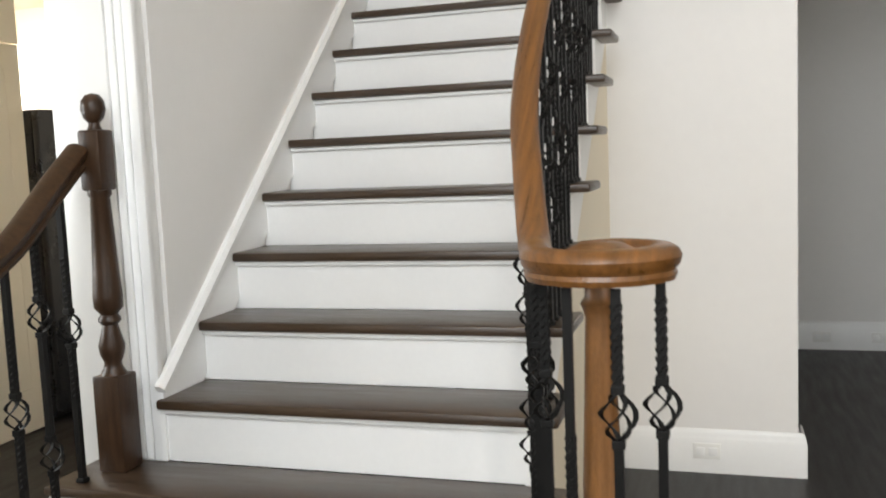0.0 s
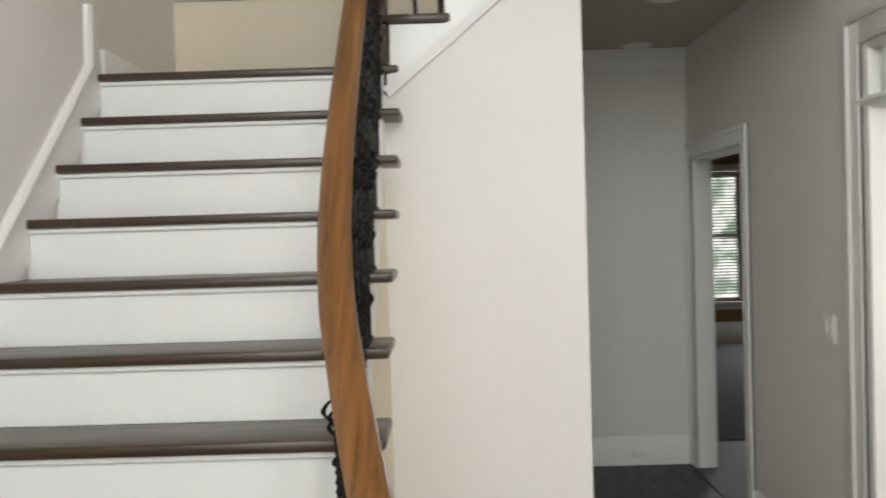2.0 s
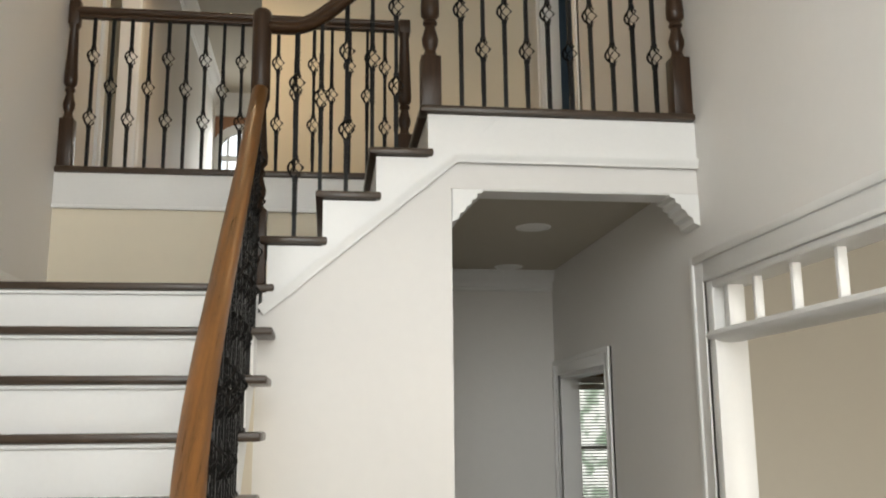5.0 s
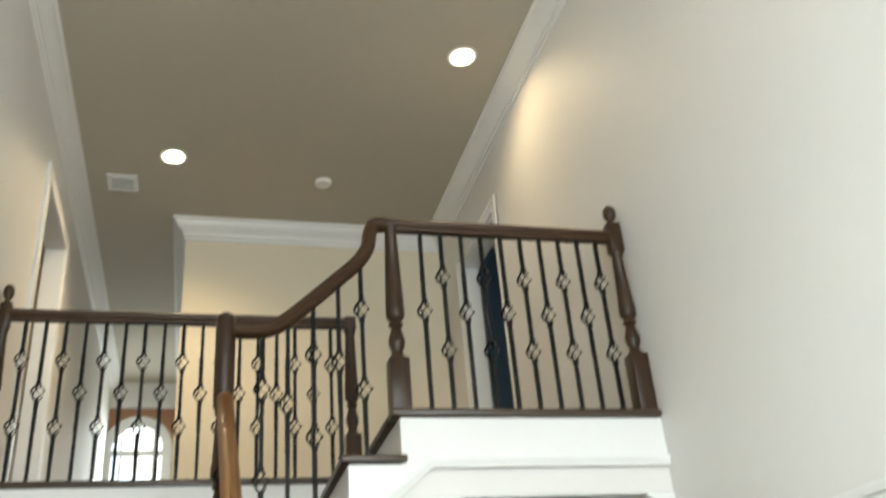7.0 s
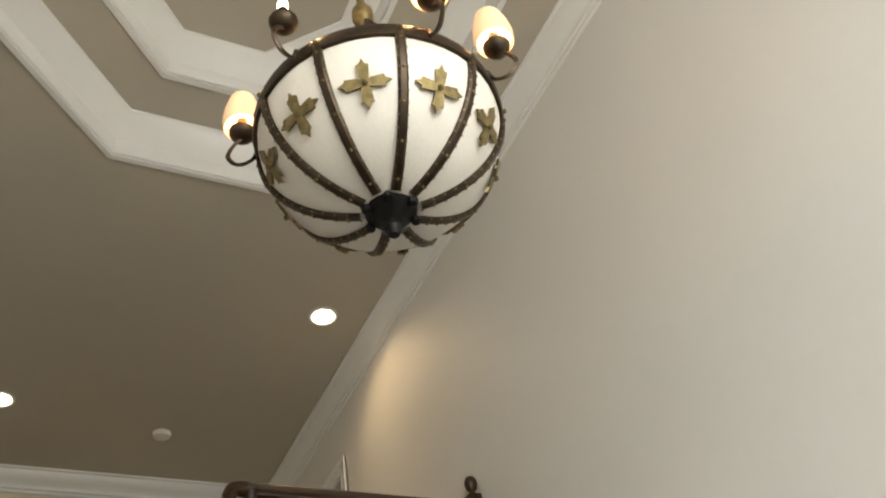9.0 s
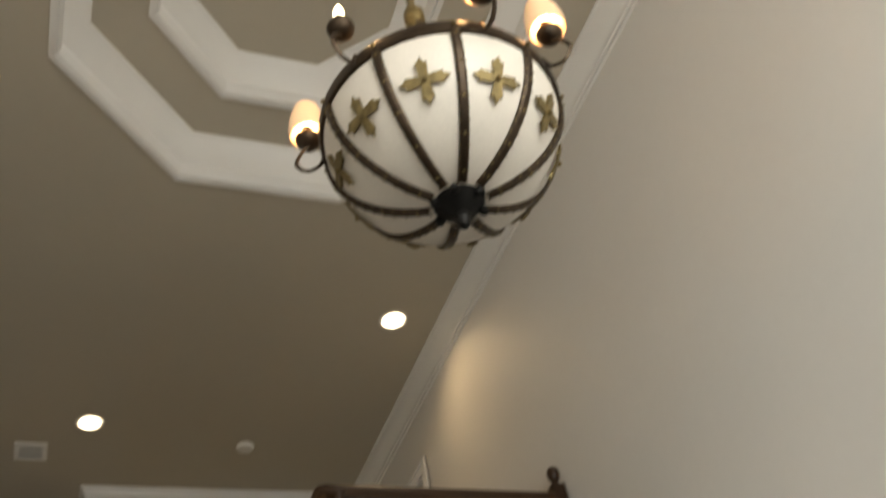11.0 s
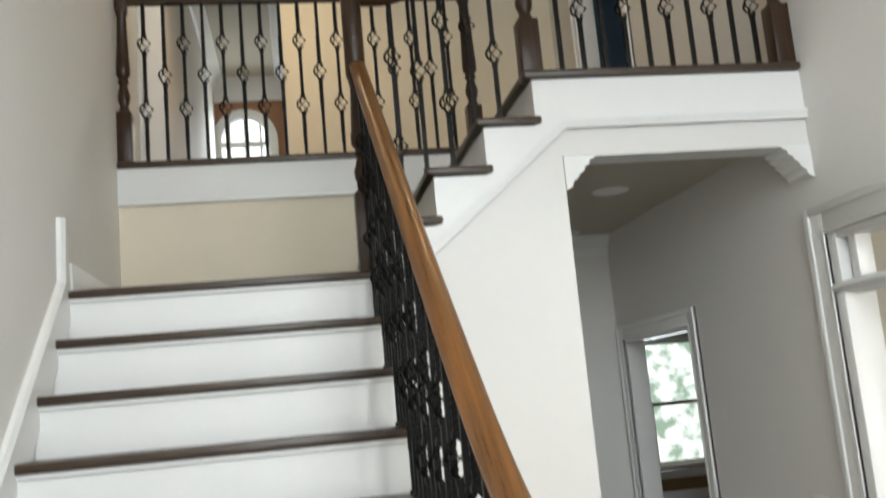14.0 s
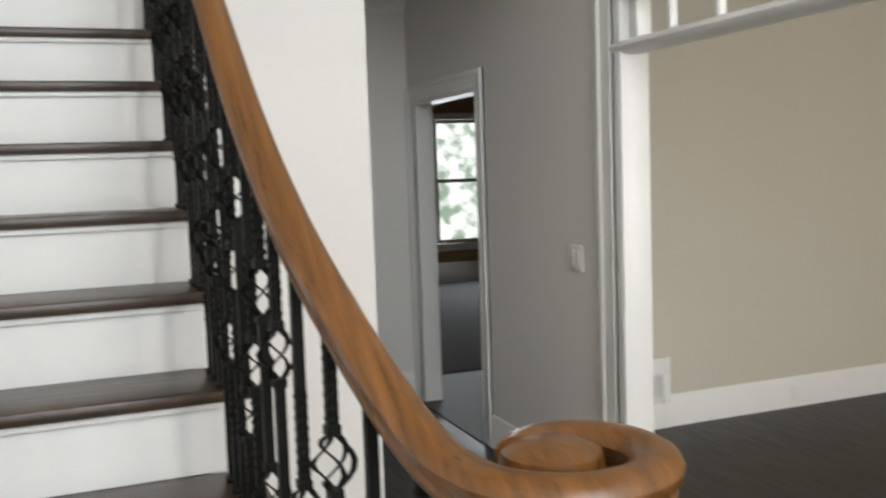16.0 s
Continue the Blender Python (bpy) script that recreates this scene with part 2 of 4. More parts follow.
XW, YF, YB = 2.96, 1.82, 2.887

# floors
box_floor = setting(box("floor", (-5, -4.0, -0.12), (8, 12, 0), FLOOR), "dark stained hardwood floor with a satin sheen", "floor")
setting(box("floor_carpet", (3.06, 5.0, 0), (7.4, 10.2, 0.014), CARPET), "dark grey bedroom carpet", "carpet")
setting(box("floor_tile", (2.93, 3.25, 0), (7.4, 4.99, 0.006), TILE), "pale slate tile floor past the hall door", "floor")
setting(box("floor_upper", (-4, YB, UP - 0.15), (7.5, 12, UP - 0.004), TREAD), "dark hardwood floor of the upper storey", "floor")
setting(box("floor_bridge", (1.80, YF + 0.02, UP - 0.15), (XW + 0.12, YB - 0.002, UP - 0.004), TREAD), "dark hardwood floor of the upper bridge", "floor")

# left stair wall, with the opening to the kitchen before the stairs and an upper doorway
setting(boxes("wall_left", [((-0.13, 0.10, 0), (0, YB + 0.8, TOP + 0.06)), ((-0.13, -4.0, 2.45), (0, 0.098, TOP + 0.06)), ((-0.13, -4.0, 0), (0, -1.6, 2.45)),
                            ((-0.13, YB + 0.802, 5.17), (0, 4.6, TOP + 0.06)), ((-0.13, 4.6, UP), (0, 9.0, TOP + 0.06))], PAINT), "smooth greige painted stair wall", "wall")
setting(boxes("wall_left_end", [((-0.30, 0.03, 0), (-0.10, 0.3, 2.45)), ((-0.10, 0.045, 0), (-0.012, 0.098, 2.45))], WHITE, 0.004), "white cased end of the stair wall", "trim")
bm = bmesh.new()
for x0, x1, d in ((-0.095, -0.07, 0.012), (-0.06, -0.035, 0.018), (-0.028, 0.004, 0.024)):
    add_box(bm, x0, 0.045 - d, T0, x1, 0.047, 2.45, 0.004)
setting(finish(bm, "wall_end_casing", WHITE, smooth=True), "white fluted casing on the end of the stair wall", "trim")
setting(boxes("door_casing_upper_left", [((-0.002, YB + 0.70, UP), (0.02, YB + 0.80, 5.27)), ((-0.002, 4.6, UP), (0.02, 4.7, 5.27)), ((-0.002, YB + 0.802, 5.17), (0.018, 4.598, 5.27))], WHITE, 0.004), "white casing round the upper doorway", "trim")
setting(boxes("wall_room_upper_left", [((-2.2, YB, UP), (-2.1, 6.1, TOP)), ((-2.1, 6.0, UP), (-0.13, 6.1, TOP))], CREAM), "cream wall of the room past the upper doorway", "wall")

# right wall: wide dining opening, hall door below, bedroom door above
OY0, OY1 = -1.9, 1.796
setting(boxes("wall_right", [((XW, -4.0, 2.36), (XW + 0.13, OY1, TOP + 0.06)), ((XW, -4.0, 0), (XW + 0.13, OY0, 2.36)), ((XW, OY1, 0), (XW + 0.13, 3.23, TOP + 0.06)),
                             ((XW, 3.23, 2.055), (XW + 0.13, 4.29, UP)), ((XW, 4.29, 0), (XW + 0.13, 4.62, UP)), ((XW, 3.23, UP), (XW + 0.13, 3.60, TOP + 0.06)),
                             ((XW, 3.60, 5.10), (XW + 0.13, 4.47, TOP + 0.06)), ((XW, 4.47, UP), (XW + 0.13, 5.2, TOP + 0.06))], PAINT), "tall smooth greige painted wall", "wall")


def casing(name, x, y0, y1, z0, z1, w=0.10, side=-1):
    """Moulded casing round an opening in a wall of constant x; side: the way it stands out."""
    bm = bmesh.new()
    for d, a, b in ((0.014, 0.0, w), (0.024, w * 0.72, w), (0.018, 0.0, 0.018)):
        xa, xb = sorted((x - side * 0.002, x + side * d))
        add_box(bm, xa, y0 - b, z0, xb, y0 - a, z1 + b, 0.003)
        add_box(bm, xa, y1 + a, z0, xb, y1 + b, z1 + b, 0.003)
        add_box(bm, xa, y0 - a, z1 + a, xb, y1 + a, z1 + b, 0.003)
    return setting(finish(bm, name, WHITE, smooth=True), "white moulded door casing", "trim")


casing("door_casing_hall", XW, 3.23, 4.29, 0, 2.055)
casing("door_casing_upper_right", XW, 3.60, 4.47, UP, 5.10, 0.09)
setting(boxes("door_jamb_hall", [((XW + 0.002, 3.23, 0), (XW + 0.128, 3.25, 2.055)), ((XW + 0.002, 4.27, 0), (XW + 0.128, 4.29, 2.055)), ((XW + 0.002, 3.25, 2.035), (XW + 0.128, 4.27, 2.055))], WHITE), "white door jamb", "trim")
setting(boxes("door_jamb_upper", [((XW + 0.002, 3.60, UP), (XW + 0.128, 3.62, 5.10)), ((XW + 0.002, 4.45, UP), (XW + 0.128, 4.47, 5.10)), ((XW + 0.002, 3.62, 5.08), (XW + 0.128, 4.45, 5.10))], WHITE), "white door jamb", "trim")

# dining opening: casing, jambs, transom of small panes
casing("opening_casing", XW, OY0, OY1, 0, 2.304, 0.12)
setting(boxes("opening_jamb", [((XW - 0.004, OY0, 0), (XW + 0.136, OY0 + 0.06, 2.304)), ((XW - 0.004, OY1 - 0.06, 0), (XW + 0.136, OY1, 2.304)), ((XW - 0.004, OY0 + 0.06, 2.275), (XW + 0.136, OY1 - 0.06, 2.304))], WHITE, 0.004), "white painted opening jambs", "trim")
transom = setting(new("transom_window"), "white transom of small square panes over the opening", "transom")
bm = bmesh.new()
rounded = [(0.085 * math.cos(a) , 0.032 * math.sin(a)) for a in [i * math.pi / 8 for i in range(16)]]
add_sweep(bm, [(XW + 0.065, OY1 + 0.002, 2.079), (XW + 0.065, OY0 - 0.002, 2.079)], rounded)
finish(bm, "transom_bar", WHITE, transom, True)
bm = bmesh.new()
add_box(bm, XW + 0.03, OY1 - 0.135, 2.108, XW + 0.10, OY1 - 0.095, 2.276, 0.004)
add_box(bm, XW + 0.045, OY1 - 0.097, 2.108, XW + 0.085, OY1 - 0.06, 2.276, 0.004)
y = 1.461
while y > OY0 + 0.1:
    add_box(bm, XW + 0.04, y - 0.011, 2.11, XW + 0.075, y + 0.011, 2.276, 0.004)
    y -= 0.289
finish(bm, "mullion", WHITE, transom, True)

# front wall of the upper flight and bridge, over the hall opening
HX = 1.892
setting(boxes("wall_stair_front", [((1.10, YF, 0), (HX, YF + 0.13, 2.10)), ((HX, YF, 2.69), (XW - 0.002, YF + 0.13, 2.84))], PAINT), "smooth light painted wall under the stairs", "wall")
ZL = lambda x: 2.180 + (x - 1.138) * (2.819 - 2.180) / (1.907 - 1.138)
prism("wall_stair_front_gable", [(1.10, YF, 2.10), (HX, YF, 2.10), (HX, YF, ZL(HX)), (1.10, YF, ZL(1.10))], (0, 0.13, 0), PAINT)["kind"] = "structure"
ux = lambda k: 1.15 + 0.215 * (k - 1)
pts = [(1.135, YF - 0.012, ZL(1.135)), (1.135, YF - 0.012, LAND - 0.035)]
for k in range(1, 5):
    zt = LAND + RISE * k - 0.035
    pts += [(ux(k), YF - 0.012, LAND + RISE * (k - 1) - 0.035), (ux(k), YF - 0.012, zt)]
pts += [(XW - 0.002, YF - 0.012, UP - 0.035), (XW - 0.002, YF - 0.012, 2.819), (1.907, YF - 0.012, 2.819)]
setting(prism("stringer_upper", pts, (0, 0.14, 0), WHITE), "white stepped stringer board of the upper flight", "stringer")
setting(sweep("stringer_moulding", [(1.13, YF - 0.01, ZL(1.13)), (1.907, YF - 0.01, 2.819), (XW - 0.002, YF - 0.01, 2.819)], [(0.0, -0.022), (0.014, -0.022), (0.014, -0.008), (0.022, 0.004), (0.022, 0.02), (0.0, 0.02)], WHITE), "white moulding along the stringer", "moulding")
setting(sweep("stringer_seam", [(1.925, YF - 0.013, 2.845), (2.098, YF - 0.013, 3.0)], [(0.0, -0.0015), (0.003, -0.0015), (0.003, 0.0015), (0.0, 0.0015)], WHITE), "fine mitre seam in the white fascia", "trim")
# stepped corner brackets of the hall opening
for x, s in ((HX, 1), (XW, -1)):
    bm = bmesh.new()
    outline = [(0, 0), (0.145, 0), (0.145, -0.012), (0.12, -0.02), (0.118, -0.04), (0.095, -0.052), (0.09, -0.072), (0.068, -0.086), (0.06, -0.108), (0.036, -0.122), (0.03, -0.148), (0.0, -0.165)]
    add_prism(bm, [(x + s * (a * 0.88 + 0.002), YF - 0.006, 2.683 + b * 0.82) for a, b in outline], (0, 0.16, 0))
    setting(finish(bm, "opening_bracket", WHITE), "white moulded bracket in the corner of the hall opening", "bracket")
setting(box("opening_head", (HX + 0.002, YF - 0.003, 2.682), (XW - 0.002, YF + 0.133, 2.688), WHITE), "white head of the hall opening", "trim")

# hall
setting(boxes("wall_hall", [((HX - 0.12, 4.42, 0), (XW, 4.54, 2.85)), ((HX - 0.12, YF + 0.13, 0), (HX, 4.42, 2.85))], PAINT), "greige painted hall wall", "wall")
setting(box("ceiling_hall", (HX - 0.1, YF + 0.14, 2.79), (XW, 4.42, 2.85), CEIL), "taupe painted hall ceiling", "ceiling")
crown("crown_hall", [(HX, YF + 0.16, 2.79), (HX, 4.42, 2.79), (XW, 4.42, 2.79)], 0.8)
baseboard([(HX, 1.95, 0), (HX, 4.42, 0), (XW - 0.02, 4.42, 0)])
baseboard([(XW, 3.128, 0), (XW, OY1 + 0.125, 0)])
baseboard([(1.16, YF, 0), (HX + 0.018, YF, 0), (HX + 0.018, YF + 0.13, 0)])

# dining room
setting(boxes("wall_dining", [((XW + 0.13, 3.02, 0), (7.6, 3.14, 2.9)), ((7.5, -3.2, 0), (7.6, 3.02, 2.9)), ((XW + 0.13, -3.3, 0), (4.3, -3.2, 2.9)), ((6.1, -3.3, 0), (7.6, -3.2, 2.9)), ((4.3, -3.3, 2.3), (6.1, -3.2, 2.9)), ((4.3, -3.3, 0), (6.1, -3.2, 0.7))], DINING), "warm greige painted dining room wall", "wall")
setting(box("ceiling_dining", (XW + 0.132, -3.3, 2.84), (7.6, 3.14, 2.9), CEIL), "taupe dining room ceiling", "ceiling")
baseboard([(XW + 0.135, 3.02, 0), (7.5, 3.02, 0)])

# bedroom past the hall door
setting(boxes("wall_bedroom", [((XW + 0.13, 10.2, 0), (4.20, 10.3, 2.9)), ((4.20, 10.2, 0), (5.17, 10.3, 0.58)), ((4.20, 10.2, 2.29), (5.17, 10.3, 2.9)), ((5.17, 10.2, 0), (5.375, 10.3, 2.9)), ((6.3, 10.2, 0), (7.6, 10.3, 2.9)), ((5.375, 10.2, 0), (6.3, 10.3, 0.58)), ((5.375, 10.2, 2.29), (6.3, 10.3, 2.9)), ((7.5, 3.14, 0), (7.6, 10.2, 2.9)), ((XW - 0.0, 4.62, 0), (XW + 0.13, 10.2, 2.9))], OCHRE), "ochre brown painted bedroom wall", "wall")
# ceiling coloured dark in place of real shade
setting(box("ceiling_bedroom", (XW + 0.13, 3.14, 2.84), (7.6, 10.3, 2.9), DARK), "bedroom ceiling with its dimness put into the colour", "ceiling")
setting(boxes("baseboard_bedroom", [((XW + 0.135, 10.17, 0), (7.5, 10.2, 0.30))], WHITE, 0.004), "white bedroom baseboard", "baseboard")


def sash_window(name, x0, x1, y, z0, z1, label):
    w = setting(new(name), label, "window")
    bm = bmesh.new()
    c = 0.09
    add_box(bm, x0 - c, y - 0.03, z0 - 0.02, x0, y, z1 + c, 0.004)
    add_box(bm, x1, y - 0.03, z0 - 0.02, x1 + c, y, z1 + c, 0.004)
    add_box(bm, x0, y - 0.03, z1, x1, y, z1 + c, 0.004)
    add_box(bm, x0 - c - 0.03, y - 0.07, z0 - 0.05, x1 + c + 0.03, y, z0 - 0.02, 0.006)
    add_box(bm, x0 - c, y - 0.025, z0 - 0.13, x1 + c, y, z0 - 0.05, 0.004)
    finish(bm, "casing", WHITE, w, True)
    bm = bmesh.new()
    mid = (z0 + z1) / 2
    for a, b, yy in ((z0 - 0.02, mid + 0.02, y + 0.03), (mid - 0.02, z1, y + 0.06)):
        add_box(bm, x0, yy, a, x0 + 0.045, yy + 0.03, b)
        add_box(bm, x1 - 0.045, yy, a, x1, yy + 0.03, b)
        add_box(bm, x0 + 0.045, yy, a, x1 - 0.045, yy + 0.03, a + 0.045)
        add_box(bm, x0 + 0.045, yy, b - 0.045, x1 - 0.045, yy + 0.03, b)
    finish(bm, "sash", WHITE, w)
    g = box("pane", (x0 + 0.04, y + 0.045, z0), (x1 - 0.04, y + 0.049, z1), GLASS, parent=w)
    g.visible_shadow = False
    return w


sash_window("window_1", 5.375, 6.3, 10.2, 0.59, 2.27, "white double-hung bedroom window")
sash_window("window_2", 4.20, 5.17, 10.2, 0.59, 2.27, "white double-hung bedroom window behind a blind")
blind = tagged(new("window_blind"), "white slatted blind let down over the bedroom window", "blind")
bm = bmesh.new()
add_box(bm, 4.23, 10.185, 2.20, 5.14, 10.215, 2.265, 0.004)
for i in range(39):
    z = 2.185 - i * 0.040
    add_prism(bm, [(4.23, 10.19, z), (4.23, 10.222, z + 0.012), (4.23, 10.222, z + 0.015), (4.23, 10.19, z + 0.003)], (0.91, 0, 0))
tagged(finish(bm, "slats", PLASTIC, blind), kind="stuff")
bm = bmesh.new()
add_box(bm, -20, 60, -4, 45, 60.1, 30)
setting(finish(bm, "backdrop_garden", GARDEN), "bright garden and sky far outside", "backdrop")

# upper storey walls
setting(boxes("wall_gallery_back", [((0.83, 5.10, UP), (XW, 5.22, TOP + 0.06)), ((0.83, 5.22, UP), (0.95, 9.0, TOP + 0.06))], CREAM), "warm cream gallery wall", "wall")
AX, AR = 0.335, 0.36
ew = [((-0.13, 9.0, UP), (AX - AR, 9.1, 5.44)), ((AX + AR, 9.0, UP), (0.95, 9.1, 5.44)), ((AX - AR, 9.0, UP), (AX + AR, 9.1, 4.0))]
setting(boxes("wall_corridor_end", ew, TAN), "terracotta tan painted end wall", "wall")
arch = [(AX + AR * math.cos(a), 9.0, 4.96 + AR * math.sin(a)) for a in [math.pi * i / 20 for i in range(21)]]
setting(prism("wall_corridor_arch", [(AX + AR, 9.0, 5.44)] + arch + [(AX - AR, 9.0, 5.44)], (0, 0.1, 0), TAN), "terracotta tan wall round the arched window", "wall")
setting(box("wall_corridor_frieze", (-0.0, 8.96, 5.442), (0.83, 9.1, TOP), PAINT), "pale frieze over the arched window", "wall")
archwin = setting(new("window_arched"), "white arched corridor window with a grid of panes", "window")
ring = [(AX - AR, 8.99, 4.0)] + [(AX + AR * math.cos(a), 8.99, 4.96 + AR * math.sin(a)) for a in [math.pi * (1 - i / 20) for i in range(21)]] + [(AX + AR, 8.99, 4.0)]
sweep("casing", ring, [(-0.085, -0.03), (0.02, -0.03), (0.02, 0.03), (-0.085, 0.03)], WHITE, archwin, up=(0, 1, 0))
bm = bmesh.new()
for x in (AX - 0.18, AX, AX + 0.18):
    add_box(bm, x - 0.012, 9.03, 4.0, x + 0.012, 9.06, 4.96 + math.sqrt(AR * AR - (x - AX) ** 2))
for z in (4.3, 4.6, 4.93):
    add_box(bm, AX - AR, 9.032, z - (0.03 if z > 4.9 else 0.012), AX + AR, 9.058, z + (0.03 if z > 4.9 else 0.012))
finish(bm, "grid", WHITE, archwin)
setting(box("backdrop_sky", (-8, 57, 9), (8, 57.1, 60), SKYCARD), "bright pale sky far outside", "backdrop")
setting(boxes("wall_upper_room", [((6.9, 3.14, UP), (7.0, 5.4, TOP)), ((XW + 0.13, 5.3, UP), (6.9, 5.4, TOP)), ((XW + 0.13, 3.14, UP), (6.9, 3.24, TOP))], BLUEW), "slate blue painted upper bedroom wall", "wall")
setting(boxes("wall_front", [((-0.13, -3.72, 0), (0.5, -3.6, TOP)), ((2.45, -3.72, 0), (XW + 0.13, -3.6, TOP)), ((0.5, -3.72, 4.75), (2.45, -3.6, TOP)), ((0.5, -3.72, 2.2), (2.45, -3.6, 2.4))], PAINT), "painted entrance wall behind", "wall")

# ceilings: flat sheet round a two-step elongated octagonal tray
def octagon(x, y0, y1, half, cut, z):
    return [(x - half, y1 - cut, z), (x - half + cut, y1, z), (x + half - cut, y1, z), (x + half, y1 - cut, z), (x + half, y0 + cut, z), (x + half - cut, y0, z), (x - half + cut, y0, z), (x - half, y0 + cut, z)]


TX, TY0, TY1 = 1.475, -2.53, 1.73
bm = bmesh.new()
o1 = octagon(TX, TY0, TY1, 1.095, 0.65, TOP)
outer = [(-0.13, 1.08, TOP), (-0.13, YB, TOP), (XW + 0.13, YB, TOP), (XW + 0.13, 1.08, TOP), (XW + 0.13, -1.88, TOP), (XW + 0.13, -3.72, TOP), (-0.13, -3.72, TOP), (-0.13, -1.88, TOP)]
va, vb = [bm.verts.new(p) for p in o1], [bm.verts.new(p) for p in outer]
for i in range(8):
    j = (i + 1) % 8
    bm.faces.new((va[i], va[j], vb[j], vb[i]))
levels = [(0.0, 0.24), (0.42, 0.24), (0.42, 0.48)]
prev = va
for inset, dz in levels:
    ring = [bm.verts.new(p) for p in octagon(TX, TY0 + inset, TY1 - inset, 1.095 - inset, 0.65 - inset * 0.59, TOP + dz)]
    for i in range(8):
        j = (i + 1) % 8
        bm.faces.new((prev[i], prev[j], ring[j], ring[i]))
    prev = ring
bm.faces.new(prev)
add_box(bm, -4, YB, TOP, 7.6, 9.2, TOP + 0.06)
setting(finish(bm, "ceiling", CEIL), "taupe painted ceiling with an octagonal stepped tray", "ceiling")
for inset, dz in ((0.0, 0.24), (0.42, 0.48)):
    path = octagon(TX, TY0 + inset, TY1 - inset, 1.095 - inset, 0.65 - inset * 0.59, TOP + dz)
    prof = [(0, 0), (0.13, 0), (0.13, -0.015), (0.11, -0.03), (0.10, -0.06), (0.06, -0.11), (0.035, -0.135), (0.02, -0.15), (0.02, -0.215), (0.008, -0.235), (-0.03, -0.24), (-0.03, -0.252), (0, -0.252)]
    setting(sweep("tray_moulding", path, prof, WHITE, closed=True), "wide white moulding round the ceiling tray", "moulding")
crown("crown_gallery", [(0.0, -3.6, TOP), (0.0, 9.0, TOP)])
crown("crown_right", [(XW, 5.1, TOP), (XW, -3.6, TOP)])
crown("crown_back", [(0.83, 8.96, TOP), (0.83, 5.10, TOP), (XW, 5.10, TOP)])

# kitchen beyond the left opening
# hole at y -1.3 to -0.1 is added behind the side fill, unseen
setting(boxes("wall_kitchen", [((-2.2, -2.2, 0), (-2.08, -1.3, 2.75)), ((-2.2, -0.1, 0), (-2.08, 0.85, 2.75)), ((-2.2, -1.3, 0), (-2.08, -0.1, 0.95)), ((-2.2, -1.3, 2.25), (-2.08, -0.1, 2.75)), ((-2.2, 0.85, 2.14), (-2.08, 1.93, 2.75)), ((-5, 3.95, 0), (-0.13, 4.05, 2.9)), ((-5, -2.3, 0), (-0.13, -2.2, 2.9)), ((-5.1, -2.2, 0), (-5, 3.95, 2.9))], CREAM), "cream kitchen wall", "wall")
setting(box("ceiling_kitchen", (-5.1, -2.3, 2.75), (-0.132, 4.05, 2.9), CEIL), "kitchen ceiling", "ceiling")

# ---- stairs ----
NOSE = [(0.0, 0.0), (0.0, -0.012), (0.006, -0.022), (0.016, -0.027)]


def tread_mesh(bm, x0, x1, y0, y1, z):
    """A tread with a rounded front and return; y0 is its front."""
    add_box(bm, x0, y0, z - 0.03, x1, y1, z, 0.009)


stair = setting(new("staircase"), "straight stair flight with dark oak treads and white risers", "staircase")
for k in range(-2, 10):
    z, y = T0 + RISE * k, GO * (k - 1) if k < 9 else YF - 0.024
    right = {-2: 1.40, -1: 1.31, 0: 1.22}.get(k, 1.19)
    left = 0.0 if k > 0 else -0.22
    if k < 9:
        bm = bmesh.new()
        tread_mesh(bm, left, right, y, y + GO + 0.028, z)
        if k == -2:
            add_lathe(bm, [(0.215, -0.03), (0.225, -0.022), (0.225, -0.008), (0.215, 0)], 28, (1.392, -0.577, z))
        tr = finish(bm, "tread", TREAD, stair, True)
    bm = bmesh.new()
    add_box(bm, left + 0.002, y + 0.03, z - RISE, 1.119 if k >= 0 else right - 0.055, y + 0.05, z - 0.03)
    add_box(bm, left + 0.002, y + 0.016, z - 0.046, 1.115 if k >= 0 else right - 0.06, y + 0.031, z - 0.03, 0.005)
    if k == -2:
        add_lathe(bm, [(0.19, -RISE), (0.19, -0.03)], 28, (1.392, -0.577, z))
    finish(bm, "riser", WHITE, stair)
# landing and upper flight
bm = bmesh.new()
add_box(bm, 0, YF - 0.022, LAND - 0.03, 1.18, YB, LAND, 0.009)
finish(bm, "landing", TREAD, stair, True)
for k in range(1, 5):
    z, x = LAND + RISE * k, ux(k)
    bm = bmesh.new()
    if k < 4:
        add_box(bm, x - 0.03, YF - 0.04, z - 0.03, x + 0.235, YB - 0.002, z, 0.009)
        finish(bm, "tread", TREAD, stair, True)
        bm = bmesh.new()
    add_box(bm, x, YF + 0.13, z - RISE, x + 0.02, YB - 0.002, z - 0.03)
    finish(bm, "riser", WHITE, stair)
bm = bmesh.new()
add_box(bm, ux(4) - 0.035, YF - 0.04, UP - 0.032, XW - 0.004, YF + 0.06, UP, 0.01)
add_box(bm, ux(4) - 0.035, YF + 0.05, UP - 0.032, ux(4) + 0.06, YB, UP, 0.01)
add_box(bm, 0.0, YB - 0.03, UP - 0.032, ux(4) + 0.06, YB + 0.09, UP + 0.002, 0.01)
finish(bm, "edge_nosing", TREAD, stair, True)
